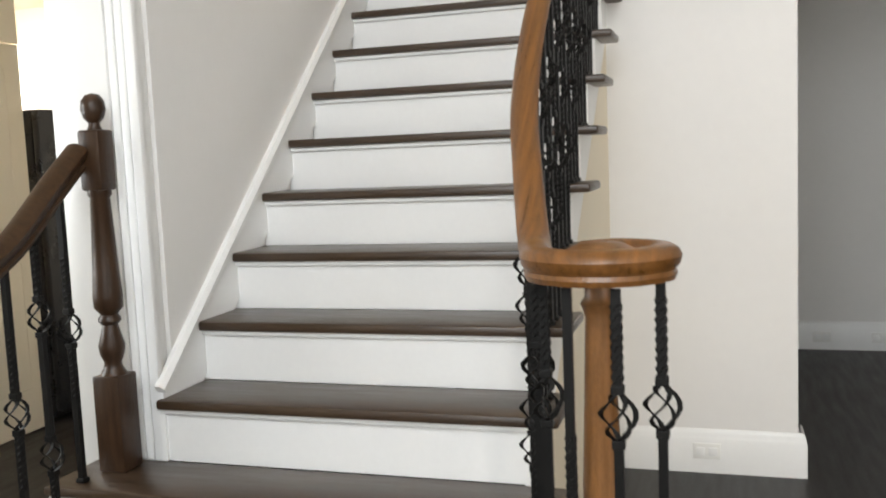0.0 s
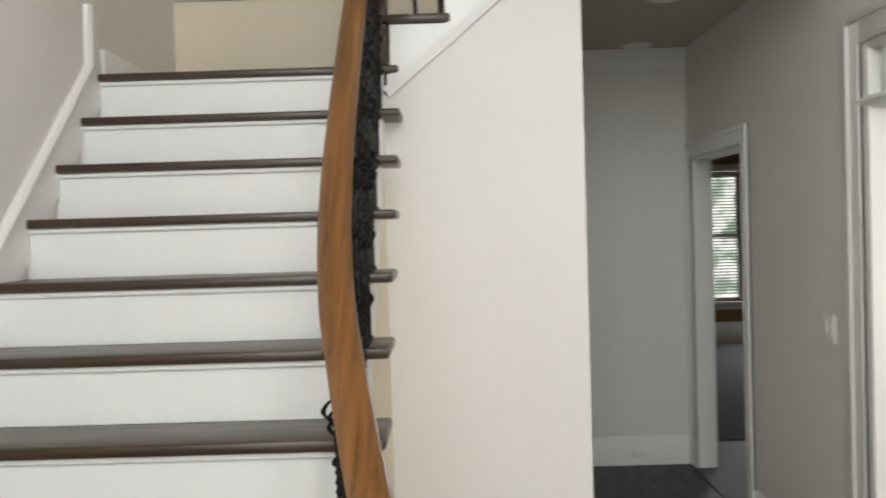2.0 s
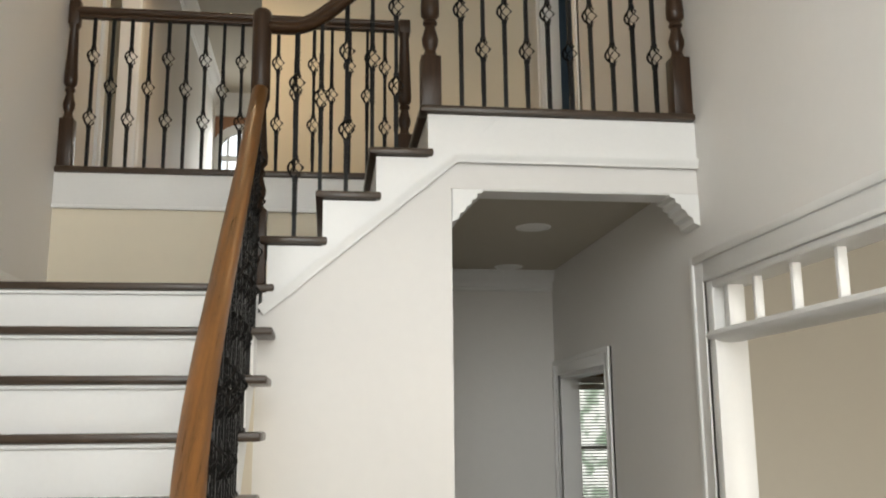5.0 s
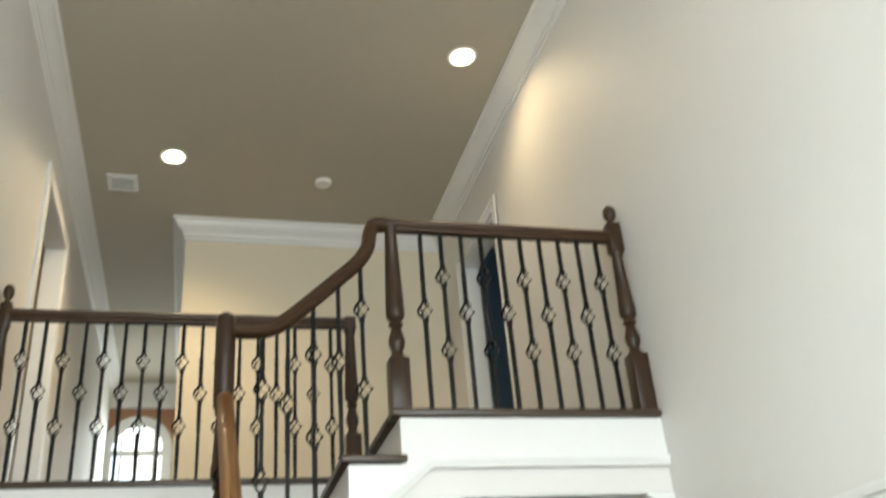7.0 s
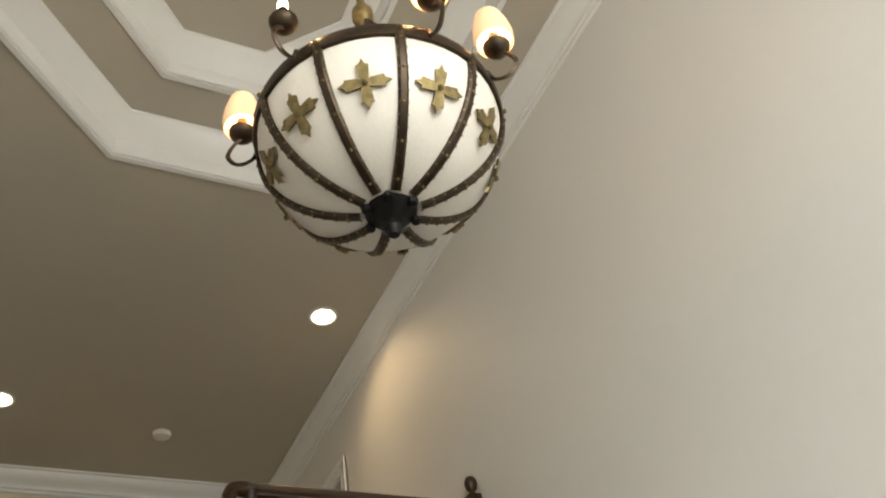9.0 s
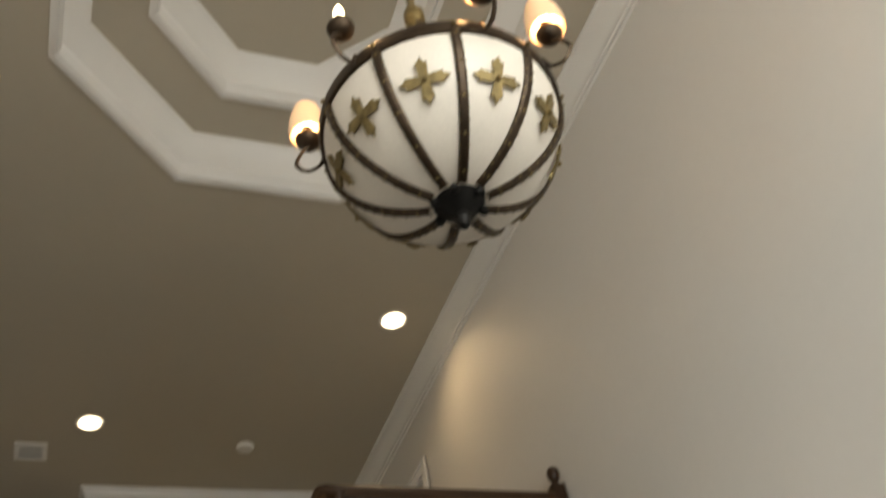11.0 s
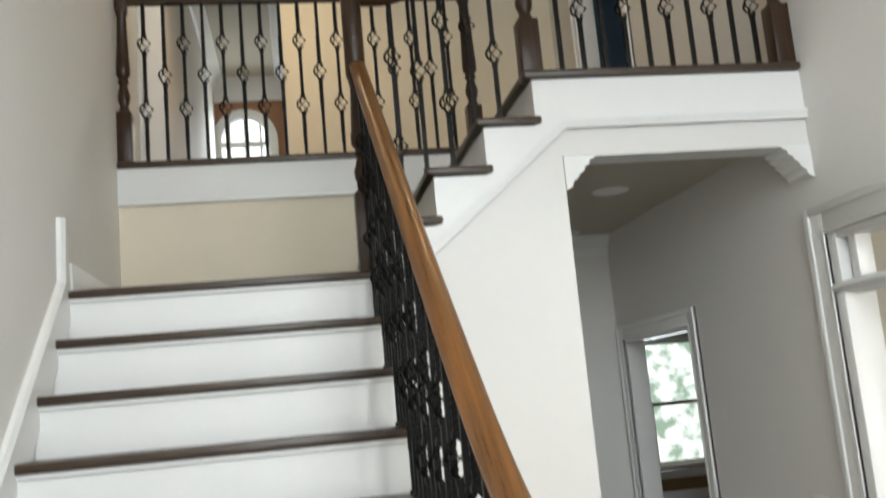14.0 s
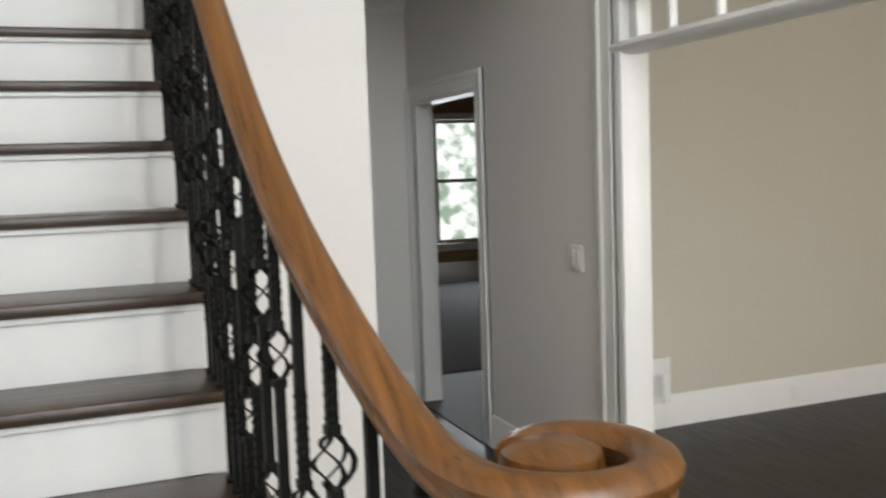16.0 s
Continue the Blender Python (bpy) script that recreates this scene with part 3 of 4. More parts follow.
# closed side under the treads and the stepped white skirt
side = prism("side_wall", [(1.09, -0.2, 0), (1.09, YF, 0), (1.09, YF, LAND - 0.263), (1.09, -0.2, T0 - 0.215)], (0.025, 0, 0), CREAM, stair)
tagged(side, "cream painted side of the stair")
skirt = []
for k in range(0, 10):
    y = GO * (k - 1) + 0.033 if k < 9 else YF - 0.02 + 0.031
    skirt += [(1.092, y, T0 + RISE * (k - 1) - 0.03), (1.092, y, T0 + RISE * k - 0.03)]
skirt += [(1.092, YF + 0.02, LAND - 0.03), (1.092, YF + 0.02, LAND - 0.32), (1.092, GO * -1 + 0.03, T0 - 0.30)]
prism("open_stringer", skirt, (0.028, 0, 0), WHITE, stair)
boxes("bottom_step_side", [((1.1, -0.45, 0), (1.24, -0.20, T0 - 0.22)), ((1.09, -0.20, 0), (1.145, 0.03, T0 - 0.03)), ((1.12, -0.44, 0), (1.25, -0.2, 0.35))], CREAM, parent=stair)
# wall skirt board with a cap
SK = lambda y: T0 + RISE + (y / GO) * RISE
bm = bmesh.new()
add_prism(bm, [(0.001, 0.02, T0), (0.001, 0.02, SK(0) + 0.03), (0.001, 1.74, SK(1.74) + 0.11), (0.001, 1.74, LAND + 0.25), (0.001, 1.81, LAND + 0.22), (0.001, 1.85, LAND - 0.1)], (0.016, 0, 0))
add_sweep(bm, [(0.0, 0.015, SK(0) + 0.025), (0.0, 1.735, SK(1.735) + 0.105), (0.0, 1.745, LAND + 0.25)], [(0.0, -0.015), (0.026, -0.012), (0.028, 0.006), (0.016, 0.02), (0.0, 0.02)])
setting(finish(bm, "wall_skirt", WHITE), "white skirt board rising along the stair wall", "skirt board")
# landing back wall with its fascia
# greige wall given cream to carry the warm lamplight on the landing
setting(box("wall_landing_back", (0, YB, LAND), (2.0, YB + 0.12, UP - 0.15), CREAM), "wall behind the stair landing, warm lamplight put into its cream colour", "wall")
setting(boxes("fascia_gallery", [((0.0, YB - 0.014, 2.836), (1.8, YB + 0.0, UP - 0.03)), ((0.0, YB - 0.024, 2.822), (1.8, YB, 2.84))], WHITE, 0.003), "white fascia under the gallery edge", "fascia")
setting(boxes("baseboard_landing", [((0.0, YB - 0.016, LAND), (1.14, YB, LAND + 0.11)), ((0.0, YF + 0.05, LAND), (0.016, YB - 0.016, LAND + 0.11))], WHITE, 0.003), "white landing baseboard", "baseboard")
setting(prism("skirt_upper", [(1.0, YB - 0.016, LAND + 0.11), (1.10, YB - 0.016, LAND + 0.12), (1.80, YB - 0.016, 2.92), (1.80, YB - 0.016, 2.3), (1.0, YB - 0.016, LAND)], (0, 0.014, 0), WHITE), "white skirt board beside the upper flight", "skirt board")

# ---- railings ----
HAND = [(0.0, -0.03), (0.02, -0.03), (0.024, -0.02), (0.02, -0.012), (0.029, -0.002), (0.032, 0.012), (0.026, 0.024), (0.014, 0.031), (0, 0.033)]
HAND = HAND + [(-s, u) for s, u in HAND[-2:0:-1]]


def basket(bm, z, h=0.084, r=0.031):
    """Four wires twisted out into a basket, with a collar at each end."""
    for w in range(4):
        rings, n = [], 9
        for i in range(n):
            f = i / (n - 1)
            a, rad = w * math.pi / 2 + f * math.pi * 0.9, 0.005 + (r - 0.005) * math.sin(math.pi * f) ** 0.8
            c = Vector((rad * math.cos(a), rad * math.sin(a), z + (f - 0.5) * h))
            out = Vector((math.cos(a), math.sin(a), 0))
            side = Vector((-math.sin(a), math.cos(a), 0.55)).normalized()
            rings.append([bm.verts.new(c + out * 0.005 * s + side * 0.0072 * u) for s, u in ((1, 0), (0, 1), (-1, 0), (0, -1))])
        for p, q in zip(rings, rings[1:]):
            for j in range(4):
                bm.faces.new((p[j], p[(j + 1) % 4], q[(j + 1) % 4], q[j]))
    for e in (-1, 1):
        add_box(bm, -0.0115, -0.0115, z + e * (h / 2 + 0.006) - 0.008, 0.0115, 0.0115, z + e * (h / 2 + 0.006) + 0.008, 0.002)


def twist(bm, z0, z1, r=0.0068, turns=3.0, n=22):
    rings = []
    for i in range(n + 1):
        f = i / n
        a0 = f * turns * 2 * math.pi
        rings.append([bm.verts.new((r * 1.25 * math.cos(a0 + math.pi / 4 + j * math.pi / 2), r * 1.25 * math.sin(a0 + math.pi / 4 + j * math.pi / 2), z0 + (z1 - z0) * f)) for j in range(4)])
    for p, q in zip(rings, rings[1:]):
        for j in range(4):
            bm.faces.new((p[j], p[(j + 1) % 4], q[(j + 1) % 4], q[j]))


ROD = 0.0083
BALUSTERS = {}


def baluster(parent, place, height, double):
    """A square iron rod with one or two baskets, on a small shoe. Alike ones share a mesh."""
    key = (round(height, 2), double)
    if key not in BALUSTERS:
        bm = bmesh.new()
        h = key[0]
        add_box(bm, -0.014, -0.014, 0, 0.014, 0.014, 0.014, 0.004)
        stops = ([h * 0.38, h * 0.78] if h > 1.0 else [h * 0.33, h * 0.74]) if double else [h * 0.54]
        z = 0.012
        for s in stops:
            add_box(bm, -ROD, -ROD, z, ROD, ROD, s - 0.042)
            basket(bm, s)
            z = s + 0.042
        add_box(bm, -ROD, -ROD, z, ROD, ROD, h)
        twist(bm, stops[-1] + 0.06, min(stops[-1] + 0.2, h - 0.02), ROD * 1.12, 2)
        twist(bm, max(0.03, stops[0] - 0.2), stops[0] - 0.06, ROD * 1.12, 2)
        ob = finish(bm, "baluster", IRON, None)
        BALUSTERS[key] = ob.data
        bpy.data.objects.remove(ob)
    ob = new("baluster", BALUSTERS[key])
    ob.parent = parent
    ob.location = place
    ob.rotation_euler = (0, 0, 0.04 * math.sin(place[0] * 13.7 + place[1] * 7.1))
    return ob


def newel(parent, x, y, z, height, mat, ball=True, w=0.04, square_top=0.16):
    """Turned post: square foot, vase, tapered shaft, square head, ball."""
    bm = bmesh.new()
    foot = height * 0.26
    add_box(bm, -w, -w, 0, w, w, foot, 0.006)
    top = height - (0.10 if ball else 0.0)
    head = top - square_top
    s = head - foot
    add_lathe(bm, [(w * 0.9, foot - 0.002), (w * 0.62, foot + 0.02), (w * 0.55, foot + 0.035), (w * 0.78, foot + 0.06), (w * 0.85, foot + 0.085), (w * 0.6, foot + 0.125), (w * 0.5, foot + 0.145),
                   (w * 0.72, foot + 0.155), (w * 0.72, foot + 0.165), (w * 0.55, foot + 0.175), (w * 0.92, foot + 0.195), (w * 0.95, foot + 0.23), (w * 0.85, foot + s * 0.55), (w * 0.62, head - 0.02), (w * 0.75, head - 0.012), (w * 0.75, head + 0.002)], 18)
    if ball or square_top < 0.3:
        add_box(bm, -w * 0.8, -w * 0.8, head, w * 0.8, w * 0.8, top, 0.008)
    else:
        add_lathe(bm, [(w * 0.72, head), (w * 0.95, head + 0.02), (w * 0.95, top - 0.03), (w * 0.85, top - 0.012), (w * 0.5, top)], 20)
    if ball:
        add_lathe(bm, [(w * 0.5, top - 0.002), (w * 0.36, top + 0.012), (w * 0.36, top + 0.02), (w * 0.62, top + 0.032), (w * 0.78, top + 0.056), (w * 0.72, top + 0.08), (w * 0.45, top + 0.097), (w * 0.1, top + 0.102)], 18)
    ob = finish(bm, "newel", mat, parent, True)
    ob.location = (x, y, z)
    return ob


# lower flight rail, easing into a volute over the bottom step
RX = 1.13
rail = tagged(new("stair_railing"), "golden oak stair handrail with a volute on black twisted iron balusters", "railing")
VC = Vector((1.397, -0.577, 1.236))
line = curve_points([(1.104, 1.80, 3.072), (1.108, 1.5, 2.83), (1.114, 1.2, 2.589), (1.121, 0.7, 2.196), (1.128, 0.3, 1.885), (1.138, 0.05, 1.682), (1.16, -0.15, 1.517), (1.194, -0.30, 1.39), (1.224, -0.42, 1.300), (1.247, -0.51, 1.25), (1.262, -0.565, 1.237)], 6)
for i in range(1, 34):
    f = i / 33
    a = math.pi * 1.04 + f * math.pi * 1.72
    r = 0.131 - 0.07 * f ** 1.3
    line.append(VC + Vector((r * math.cos(a), r * math.sin(a), 0.0)))
sweep("handrail", line, HAND, OAK, rail)
bm = bmesh.new()
add_lathe(bm, [(0.03, -0.045), (0.058, -0.03), (0.066, 0.0), (0.062, 0.02), (0.04, 0.031), (0.001, 0.034)], 24, VC + Vector((-0.016, 0.012, 0)))
finish(bm, "volute_eye", OAK, rail, True)
bm = bmesh.new()
add_lathe(bm, [(0.05, 0), (0.05, 0.14), (0.036, 0.16), (0.03, 0.18), (0.04, 0.22), (0.046, 0.3), (0.034, 0.40), (0.026, 0.42), (0.034, 0.435), (0.034, 0.45), (0.038, 0.47), (0.040, 0.55), (0.026, 0.94), (0.030, 0.955), (0.034, 0.965), (0.026, 0.978), (0.026, 1.03)], 20, (1.376, -0.567, RISE))
finish(bm, "newel", GOLDN, rail, True)
newel(rail, 1.10, YF + 0.03, LAND, 1.18, NEWEL, False, 0.042, 0.42)
RAILPTS = [(p.y, p.z, p.x) for p in line[:61]]


def rail_under(y):
    return min((abs(a - y), b) for a, b, c in RAILPTS)[1] - 0.02


def rail_side(y):
    return min((abs(a - y), c) for a, b, c in RAILPTS)[1]


n = 0
for k in range(1, 9):
    for f in (0.04, 0.37, 0.71):
        y = GO * (k - 1) + GO * f + 0.02
        z = T0 + RISE * k
        baluster(rail, (rail_side(y), y, z), rail_under(y) - z, n % 2 == 0)
        n += 1
for y, z, two in ((-0.06, T0, True), (-0.16, T0, False), (-0.265, 0.38, True), (-0.37, 0.38, False), (-0.48, RISE, True)):
    baluster(rail, (rail_side(y), y, z), rail_under(y) - z, two)
for x, y, two in ((1.277, -0.585, True), (1.334, -0.669, False), (1.421, -0.689, True), (1.491, -0.617, True)):
    baluster(rail, (x, y, RISE), 1.01, two)

# left rail of the bottom steps
left = tagged(new("bottom_railing"), "short brown oak railing descending beside the bottom steps", "railing")
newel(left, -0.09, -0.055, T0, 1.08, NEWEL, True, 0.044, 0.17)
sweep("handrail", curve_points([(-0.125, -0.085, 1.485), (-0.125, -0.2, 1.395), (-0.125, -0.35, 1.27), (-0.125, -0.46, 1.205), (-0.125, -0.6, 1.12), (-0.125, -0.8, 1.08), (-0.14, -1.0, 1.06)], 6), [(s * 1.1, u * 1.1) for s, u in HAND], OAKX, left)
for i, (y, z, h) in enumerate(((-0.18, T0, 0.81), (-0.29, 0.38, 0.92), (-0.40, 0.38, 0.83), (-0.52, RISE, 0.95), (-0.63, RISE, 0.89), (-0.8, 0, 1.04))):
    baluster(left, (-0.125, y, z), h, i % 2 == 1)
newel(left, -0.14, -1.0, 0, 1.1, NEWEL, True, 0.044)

# gooseneck rail of the upper flight and level rail of the bridge
YR = YF + 0.035
upper = tagged(new("bridge_railing"), "dark brown oak gooseneck railing with iron basket balusters on the bridge", "railing")
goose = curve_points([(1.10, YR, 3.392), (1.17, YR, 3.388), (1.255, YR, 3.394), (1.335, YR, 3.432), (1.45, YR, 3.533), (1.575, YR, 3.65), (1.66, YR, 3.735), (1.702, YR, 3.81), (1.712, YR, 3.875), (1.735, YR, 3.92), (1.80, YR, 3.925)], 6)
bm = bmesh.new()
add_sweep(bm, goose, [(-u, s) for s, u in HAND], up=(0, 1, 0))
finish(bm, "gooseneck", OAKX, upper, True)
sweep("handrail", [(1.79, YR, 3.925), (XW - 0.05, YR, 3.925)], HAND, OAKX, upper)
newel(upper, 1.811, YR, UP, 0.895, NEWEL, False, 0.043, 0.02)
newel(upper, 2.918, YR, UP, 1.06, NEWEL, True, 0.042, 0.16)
for i in range(10):
    baluster(upper, (1.946 + i * 0.0962, YR, UP), 0.86, i % 2 == 1)


def goose_z(x):
    return min((abs(p.x - x), p.z) for p in goose)[1]


for i, x in enumerate((1.25, 1.351, 1.457, 1.564, 1.665)):
    zb = LAND + RISE * (1 if x < 1.34 else 2 if x < 1.54 else 3)
    baluster(upper, (x, YR, zb), goose_z(x) - zb - 0.02, i % 2 == 0)

gallery = tagged(new("gallery_railing"), "dark brown oak level railing with iron basket balusters over the landing", "railing")
YG = YB + 0.04
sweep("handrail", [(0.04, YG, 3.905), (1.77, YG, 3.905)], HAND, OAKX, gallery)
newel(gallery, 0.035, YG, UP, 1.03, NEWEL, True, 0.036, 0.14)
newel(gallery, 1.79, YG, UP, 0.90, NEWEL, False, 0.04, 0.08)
for i in range(17):
    baluster(gallery, (0.14 + i * 0.0964, YG, UP), 0.845, i % 2 == 0)

# ---- ceiling fixtures ----
def recessed(name, x, y, z, lit, label):
    ob = tagged(new(name), label, "recessed light", "recessed ceiling lights")
    ob.location = (x, y, z)
    bm = bmesh.new()
    add_lathe(bm, [(0.098, 0.0), (0.096, -0.006), (0.082, -0.008), (0.076, -0.004), (0.076, 0.0)], 28, cap=False)
    finish(bm, "trim_ring", PLASTIC, ob, True)
    bm = bmesh.new()
    add_lathe(bm, [(0.077, -0.002), (0.06, -0.012), (0.03, -0.016), (0.001, -0.017)], 28)
    finish(bm, "lens", LAMPGLOW if lit else PLASTIC, ob, True)
    return ob


recessed("recessed_light", 0.734, 4.142, TOP, True, "lit round recessed light in the taupe ceiling")
recessed("recessed_light", 2.555, 2.739, TOP, True, "lit round recessed light in the taupe ceiling")
recessed("recessed_light", 2.50, 2.97, 2.79, False, "unlit white round hall ceiling light")
recessed("recessed_light", 2.61, 4.22, 2.79, False, "unlit small white round hall ceiling light")
bm = bmesh.new()
add_lathe(bm, [(0.066, 0), (0.068, -0.012), (0.06, -0.03), (0.045, -0.036), (0.02, -0.037), (0.001, -0.037)], 24, (1.857, 4.35, TOP))
tagged(finish(bm, "smoke_detector", PLASTIC, smooth=True), "round white smoke detector on the ceiling", "smoke detector")
vent = tagged(new("ceiling_vent"), "white metal ceiling air vent with dark slots", "vent")
boxes("grille", [((0.25, 4.43, TOP - 0.012), (0.47, 4.46, TOP)), ((0.25, 4.62, TOP - 0.012), (0.47, 4.65, TOP)), ((0.25, 4.46, TOP - 0.012), (0.28, 4.62, TOP)), ((0.44, 4.46, TOP - 0.012), (0.47, 4.62, TOP))] + [((0.28, 4.475 + 0.028 * i, TOP - 0.010), (0.44, 4.483 + 0.028 * i, TOP - 0.003)) for i in range(5)], PLASTIC, parent=vent)
# thin dark sheet painted as the shade between the slots
box("slot_shade", (0.28, 4.46, TOP - 0.004), (0.44, 4.62, TOP - 0.002), DARK, parent=vent)

# ---- chandelier ----
CX, CY, CZ = 1.480, -0.405, 3.343
chand = tagged(new("chandelier"), "bronze chandelier with an alabaster bowl, brass ornaments and shaded lights", "chandelier")
chand.location = (CX, CY, CZ)
R, HB = 0.294, 0.265


def bowl(f):
    """Radius and height of the bowl, f from 0 at the foot to 1 at the rim."""
    a = f * math.pi / 2
    return R * math.sin(a) ** 0.92, HB * (1 - math.cos(a)) + 0.02


bm = bmesh.new()
prof = [bowl(i / 14) for i in range(1, 15)]
add_lathe(bm, prof + [(r - 0.006, z) for r, z in prof[::-1]], 48, cap=False)
finish(bm, "bowl", ALAB, chand, True)
bm = bmesh.new()
add_lathe(bm, [(R - 0.008, HB + 0.005), (R + 0.008, HB + 0.008), (R + 0.012, HB + 0.025), (R + 0.008, HB + 0.045), (R - 0.008, HB + 0.048)], 48, cap=False)
finish(bm, "rim", BRONZE, chand, True)
studs = bmesh.new()
ribs = bmesh.new()
for w in range(10):
    a0 = w * math.pi / 5 + 0.075
    path = []
    for i in range(2, 17):
        r, z = bowl(i / 16)
        path.append(Vector(((r + 0.003) * math.cos(a0), (r + 0.003) * math.sin(a0), z)))
    rad = Vector((math.cos(a0), math.sin(a0), 0))
    tan = Vector((-math.sin(a0), math.cos(a0), 0))
    rings = []
    for i, p in enumerate(path):
        d = (path[min(i + 1, len(path) - 1)] - path[max(i - 1, 0)]).normalized()
        nrm = tan.cross(d).normalized()
        if nrm.dot(rad - Vector((0, 0, 0.6))) < 0:
            nrm = -nrm
        rings.append([ribs.verts.new(p + tan * s + nrm * u) for s, u in ((-0.011, -0.004), (0.011, -0.004), (0.011, 0.004), (0.006, 0.008), (-0.006, 0.008), (-0.011, 0.004))])
        for e in (-1, 1):
            bmesh.ops.create_icosphere(studs, subdivisions=1, radius=0.0028, matrix=Matrix.Translation(p + tan * 0.0105 * e + nrm * 0.005))
        if i % 3 == 1:
            bmesh.ops.create_icosphere(studs, subdivisions=1, radius=0.0042, matrix=Matrix.Translation(p + nrm * 0.008))
    for p, q in zip(rings, rings[1:]):
        for j in range(6):
            ribs.faces.new((p[j], p[(j + 1) % 6], q[(j + 1) % 6], q[j]))
    # rim bead and hanging scroll ring
    bmesh.ops.create_icosphere(studs, subdivisions=1, radius=0.007, matrix=Matrix.Translation(((R + 0.014) * math.cos(a0), (R + 0.014) * math.sin(a0), HB + 0.026)))
tagged(finish(ribs, "ribs", BRONZE, chand, True), kind="stuff")
tagged(finish(studs, "studs", BRASS, chand, True), kind="stuff")
for w in range(10):
    orn = bmesh.new()
    a0 = (w + 0.5) * math.pi / 5 + 0.075
    r, z = bowl(0.67)
    r2, z2 = bowl(0.75)
    rad = Vector((math.cos(a0), math.sin(a0), 0))
    tan = Vector((-math.sin(a0), math.cos(a0), 0))
    upv = (Vector((r2, 0, z2)) - Vector((r, 0, z))).normalized()
    up3 = rad * upv.x + Vector((0, 0, 1)) * upv.z
    nrm = up3.cross(tan).normalized()
    if nrm.dot(rad) < 0:
        nrm = -nrm
    c = rad * (r + 0.004) + Vector((0, 0, z))
    outline = []
    for i in range(40):
        a = i * 2 * math.pi / 40
        q = abs(math.cos(2 * a))
        d = 0.012 + 0.042 * q ** 1.7 + 0.0055 * math.cos(20 * a) * q
        outline.append(c + (tan * math.cos(a) + up3 * math.sin(a)) * d - nrm * (0.35 * d * d / R))
    add_prism(orn, outline, nrm * 0.006)
    bmesh.ops.create_icosphere(orn, subdivisions=1, radius=0.008, matrix=Matrix.Translation(c + nrm * 0.008))
    finish(orn, "leaf_ornament", BRASS, chand)
bm = bmesh.new()
add_lathe(bm, [(0.002, -0.055), (0.012, -0.05), (0.02, -0.03), (0.014, -0.01), (0.03, 0.0), (0.05, 0.012), (0.06, 0.022), (0.055, 0.035), (0.03, 0.04)], 20)
for w in range(6):
    a0 = w * math.pi / 3
    add_lathe(bm, [(0.002, -0.012), (0.011, -0.006), (0.013, 0.004), (0.006, 0.014)], 8, (0.06 * math.cos(a0), 0.06 * math.sin(a0), 0.012))
finish(bm, "finial", IRON, chand, True)
# upper drum, stem, chains
bm = bmesh.new()
add_lathe(bm, [(0.17, HB + 0.05), (0.17, HB + 0.19)], 40, cap=False)
finish(bm, "drum", SHADE, chand, True)
bm = bmesh.new()
for z in (HB + 0.045, HB + 0.19):
    add_lathe(bm, [(0.165, z), (0.18, z + 0.003), (0.182, z + 0.016), (0.172, z + 0.022), (0.165, z + 0.022)], 40, cap=False)
for i in range(24):
    a = i * math.pi / 12
    add_lathe(bm, [(0.006, 0), (0.008, 0.008), (0.001, 0.026)], 6, (0.172 * math.cos(a), 0.172 * math.sin(a), HB + 0.21))
add_lathe(bm, [(0.014, HB), (0.014, HB + 0.5), (0.03, HB + 0.52), (0.03, HB + 0.56), (0.012, HB + 0.6), (0.009, TOP + 0.46 - CZ)], 12)
add_lathe(bm, [(0.07, TOP + 0.44 - CZ), (0.065, TOP + 0.46 - CZ), (0.03, TOP + 0.48 - CZ)], 20)
finish(bm, "frame", BRASS, chand, True)
bm = bmesh.new()
for w in range(3):
    a0 = w * 2 * math.pi / 3 + 0.4
    for i in range(16):
        f = i / 15
        p = Vector((0.165 * (1 - f) * math.cos(a0), 0.165 * (1 - f) * math.sin(a0), HB + 0.21 + 0.31 * f))
        link = []
        for s in range(8):
            b = s * math.pi / 4
            side = Vector((-math.sin(a0), math.cos(a0), 0)) if i % 2 else Vector((math.cos(a0), math.sin(a0), 0))
            link.append(p + side * 0.007 * math.cos(b) + Vector((0, 0, 0.017 * math.sin(b))))
        add_sweep(bm, link, [(0.002, 0), (0, 0.002), (-0.002, 0), (0, -0.002)], up=(0.31, 0.2, 0.05), closed=True)
finish(bm, "chain", BRONZE, chand)
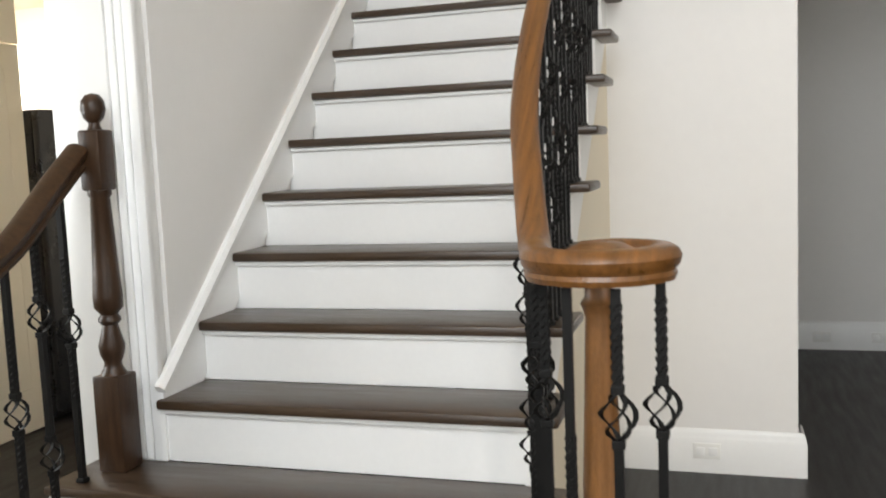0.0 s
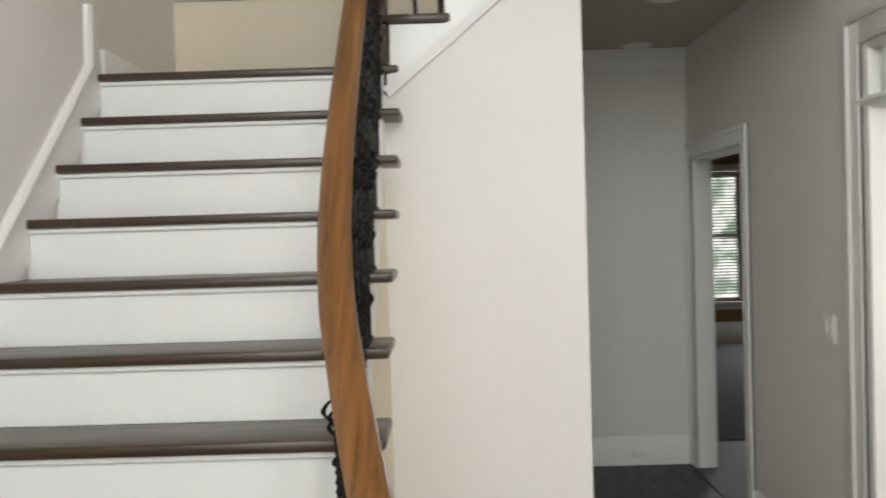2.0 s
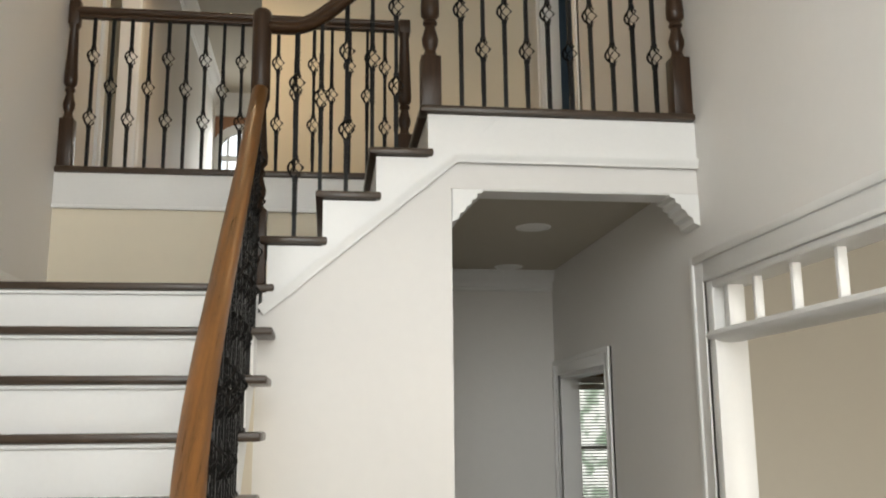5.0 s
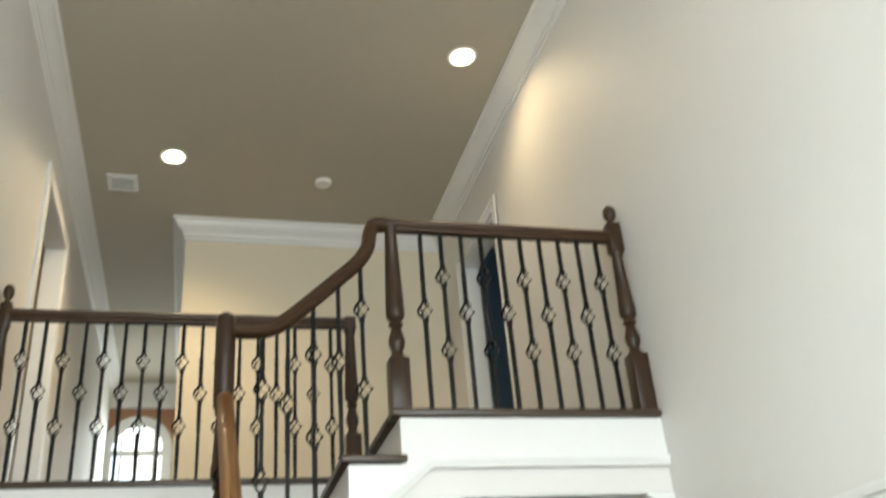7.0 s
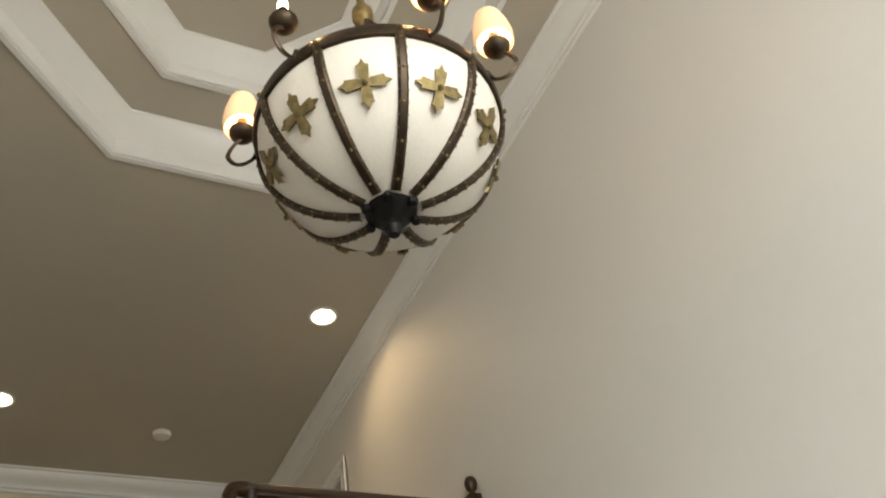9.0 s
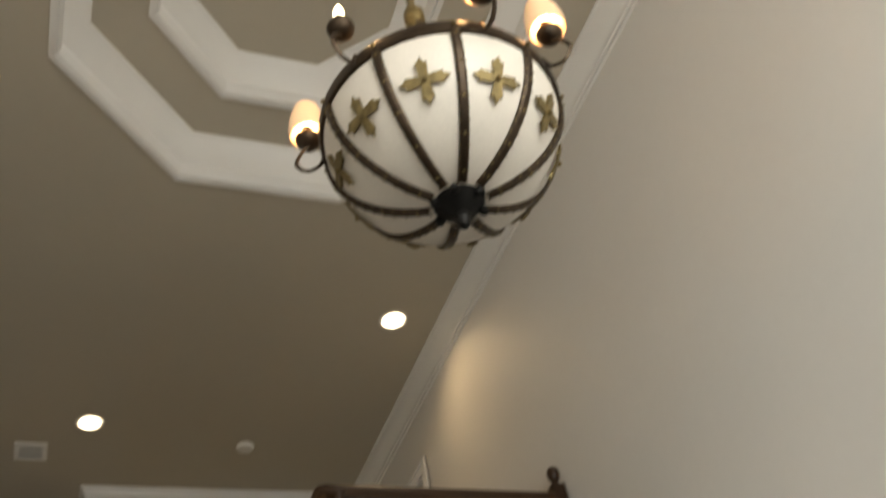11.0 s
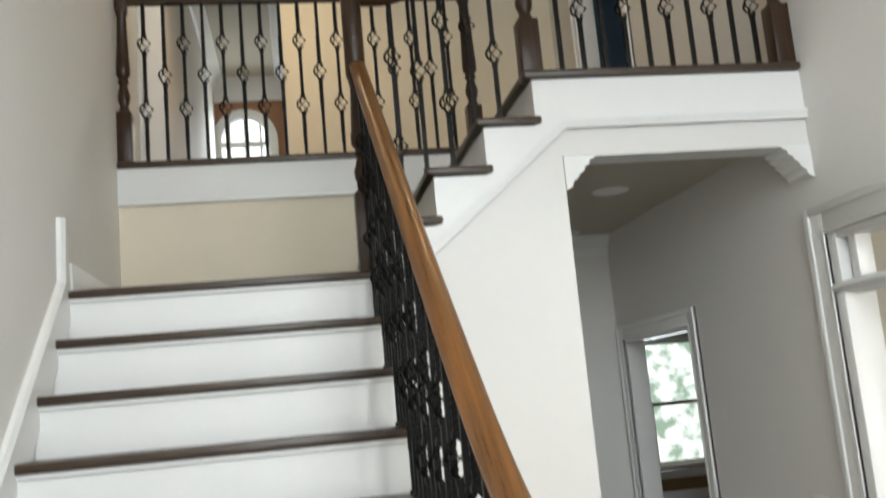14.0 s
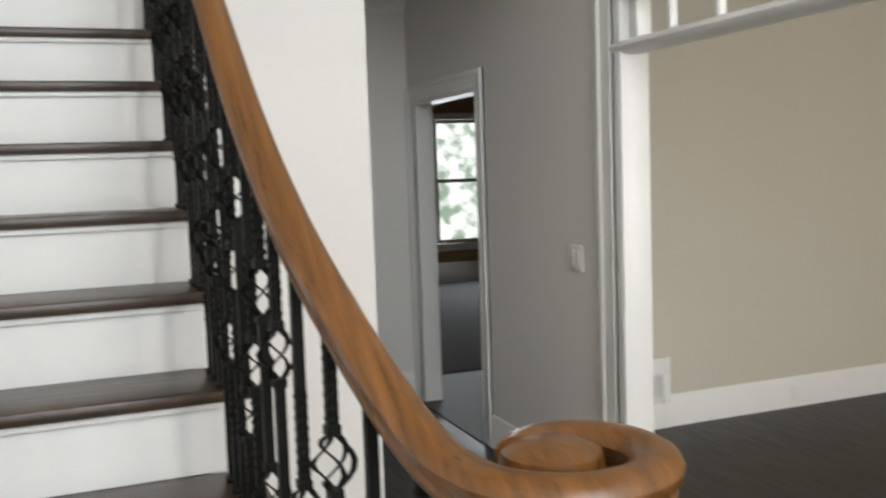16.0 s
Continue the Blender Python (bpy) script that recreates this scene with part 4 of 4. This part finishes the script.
# arms with candle cups, bulbs and shades
for w in range(6):
    a0 = w * math.pi / 3 + (0.52 if w != 5 else 0.12)
    d = Vector((math.cos(a0), math.sin(a0), 0))
    arm = curve_points([d * (R + 0.005) + Vector((0, 0, HB + 0.05)), d * (R + 0.02) + Vector((0, 0, HB + 0.01)), d * (R + 0.055) + Vector((0, 0, HB + 0.0)), d * (R + 0.08) + Vector((0, 0, HB + 0.035)), d * (R + 0.065) + Vector((0, 0, HB + 0.075)), d * (R + 0.045) + Vector((0, 0, HB + 0.095))], 5)
    bm = bmesh.new()
    add_sweep(bm, arm, [(0.006, 0), (0.0, 0.006), (-0.006, 0), (0, -0.006)], up=(d.cross(Vector((0, 0, 1)))))
    finish(bm, "arm", BRONZE, chand, True)
    c = d * (R + 0.045) + Vector((0, 0, HB + 0.09))
    bm = bmesh.new()
    add_lathe(bm, [(0.008, 0), (0.026, 0.01), (0.033, 0.022), (0.034, 0.03), (0.018, 0.036), (0.013, 0.038), (0.013, 0.075)], 14, c)
    finish(bm, "candle_cup", BRONZE, chand, True)
    if w != 3:
        bm = bmesh.new()
        add_lathe(bm, [(0.047, 0.045), (0.05, 0.07), (0.045, 0.11), (0.033, 0.155), (0.031, 0.155), (0.043, 0.11), (0.048, 0.07), (0.045, 0.045)], 22, c, cap=False)
        finish(bm, "shade", SHADE, chand, True)
    bm = bmesh.new()
    add_lathe(bm, [(0.006, 0.075), (0.013, 0.09), (0.012, 0.105), (0.002, 0.13)], 12, c)
    finish(bm, "bulb", BULB, chand, True)
    lamp("chandelier_bulb", "POINT", tuple(c + Vector((CX, CY, CZ + 0.14))), 4.0, (1.0, 0.66, 0.36), 0.02)

# ---- small wall fittings ----
def plate(name, label, category, centre, normal, w, h, slots):
    """A bevelled wall plate with raised inserts; normal is 'x' (faces -x) or 'y' (faces -y)."""
    ob = tagged(new(name), label, category)
    x, y, z = centre
    def at(a0, a1, z0, z1, d0, d1):
        return ((x - d1, y + a0, z + z0), (x - d0, y + a1, z + z1)) if normal == "x" else ((x + a0, y - d1, z + z0), (x + a1, y - d0, z + z1))
    box("plate", *at(-w / 2, w / 2, -h / 2, h / 2, -0.001, 0.007), PLASTIC, 0.002, ob)
    for s in slots:
        box("insert", *at(*s, 0.006, 0.011), WHITE, 0.0015, ob)
    return ob


plate("light_switch", "white double light switch plate on the wall", "light switch", (XW, 2.137, 1.172), "x", 0.12, 0.12, [(-0.04, -0.01, -0.035, 0.035), (0.01, 0.04, -0.035, 0.035)])
for cx, cy, cz in ((1.516, YF - 0.018, 0.10), (2.231, 4.402, 0.09), (2.60, 4.402, 0.09)):
    plate("wall_outlet", "white electrical outlet on the baseboard", "outlet", (cx, cy, cz), "y", 0.115, 0.07, [(-0.045, -0.008, -0.018, 0.018), (0.008, 0.045, -0.018, 0.018)])
plate("wall_outlet", "white electrical outlet on the dining baseboard", "outlet", (5.03, 3.002, 0.095), "y", 0.07, 0.11, [(-0.018, 0.018, -0.045, -0.008), (-0.018, 0.018, 0.008, 0.045)])
reg = tagged(new("wall_vent"), "white wall air return grille with slats", "vent")
boxes("frame", [((3.69, 2.992, 0.0), (4.07, 3.019, 0.15)), ((3.69, 2.992, 0.33), (4.07, 3.019, 0.43)), ((3.69, 2.992, 0.15), (3.73, 3.019, 0.33)), ((4.02, 2.992, 0.15), (4.07, 3.019, 0.33)), ((3.865, 2.994, 0.15), (3.885, 3.019, 0.33))] + [((3.73, 2.998, 0.157 + 0.0145 * i), (4.02, 3.01, 0.167 + 0.0145 * i)) for i in range(12)], WHITE, 0.002, reg)
# dark sheet as the shade behind the slats, no depth modelled
box("slot_shade", (3.73, 3.013, 0.15), (4.02, 3.017, 0.33), DARK, parent=reg)

# ---- kitchen things ----
door = tagged(new("panel_door"), "beige panelled interior door in the kitchen wall", "door")
boxes("leaf", [((-2.14, 0.86, 0.01), (-2.075, 1.92, 2.13))], CREAM, 0.004, door)
boxes("panel", [((-2.078, 1.0, 0.25), (-2.066, 1.36, 0.95)), ((-2.078, 1.44, 0.25), (-2.066, 1.80, 0.95)), ((-2.078, 1.0, 1.1), (-2.066, 1.36, 2.0)), ((-2.078, 1.44, 1.1), (-2.066, 1.80, 2.0))], CREAM, 0.01, door)
fridge = tagged(new("refrigerator"), "tall black refrigerator at the kitchen wall", "refrigerator")
box("body", (-2.75, 2.0, 0.02), (-2.10, 2.7, 1.79), BLACK, 0.012, fridge)
boxes("door", [((-2.098, 2.0, 0.06), (-2.05, 2.34, 1.79)), ((-2.098, 2.36, 0.06), (-2.05, 2.7, 1.79))], BLACK, 0.012, fridge)
boxes("handle", [((-2.03, 2.3, 0.5), (-2.01, 2.325, 1.5)), ((-2.03, 2.375, 0.5), (-2.01, 2.4, 1.5))], BLACK, 0.006, fridge)


def cabinet(name, x0, x1, y0, y1, z0, z1, label):
    c = tagged(new(name), label, "cabinet", "kitchen cabinets")
    box("body", (x0, y0 + 0.02, z0), (x1, y1, z1), WHITE, 0.002, c)
    mid = (x0 + x1) / 2
    for a, b in ((x0 + 0.008, mid - 0.004), (mid + 0.004, x1 - 0.008)):
        bm = bmesh.new()
        add_box(bm, a, y0, z0 + 0.01, b, y0 + 0.019, z1 - 0.01, 0.003)
        add_box(bm, a + 0.06, y0 - 0.008, z0 + 0.07, b - 0.06, y0 + 0.002, z1 - 0.07, 0.006)
        d = finish(bm, "door", WHITE, c, True)
    boxes("handle", [((mid - 0.03, y0 - 0.025, (z0 + z1) / 2 - 0.05), (mid - 0.02, y0 - 0.001, (z0 + z1) / 2 + 0.05)), ((mid + 0.02, y0 - 0.025, (z0 + z1) / 2 - 0.05), (mid + 0.03, y0 - 0.001, (z0 + z1) / 2 + 0.05))], BRONZE, 0.003, c)
    return c


for i in range(4):
    x0 = -3.6 + i * 0.8
    cabinet("base_cabinet", x0, x0 + 0.796, 3.33, 3.95, 0, 0.88, "white panelled kitchen base cabinet")
    cabinet("wall_cabinet", x0, x0 + 0.796, 3.58, 3.95, 1.42, 2.4, "white panelled kitchen wall cabinet")
tagged(box("countertop", (-3.62, 3.30, 0.881), (-0.39, 3.95, 0.92), STONE, 0.006), "speckled granite kitchen countertop", "countertop")
setting(box("backsplash", (-3.6, 3.935, 0.921), (-0.4, 3.949, 1.42), STONE), "tan stone kitchen backsplash", "backsplash")
crown("crown_kitchen", [(-2.08, 3.95, 2.75), (-0.3, 3.95, 2.75)], 1.2)
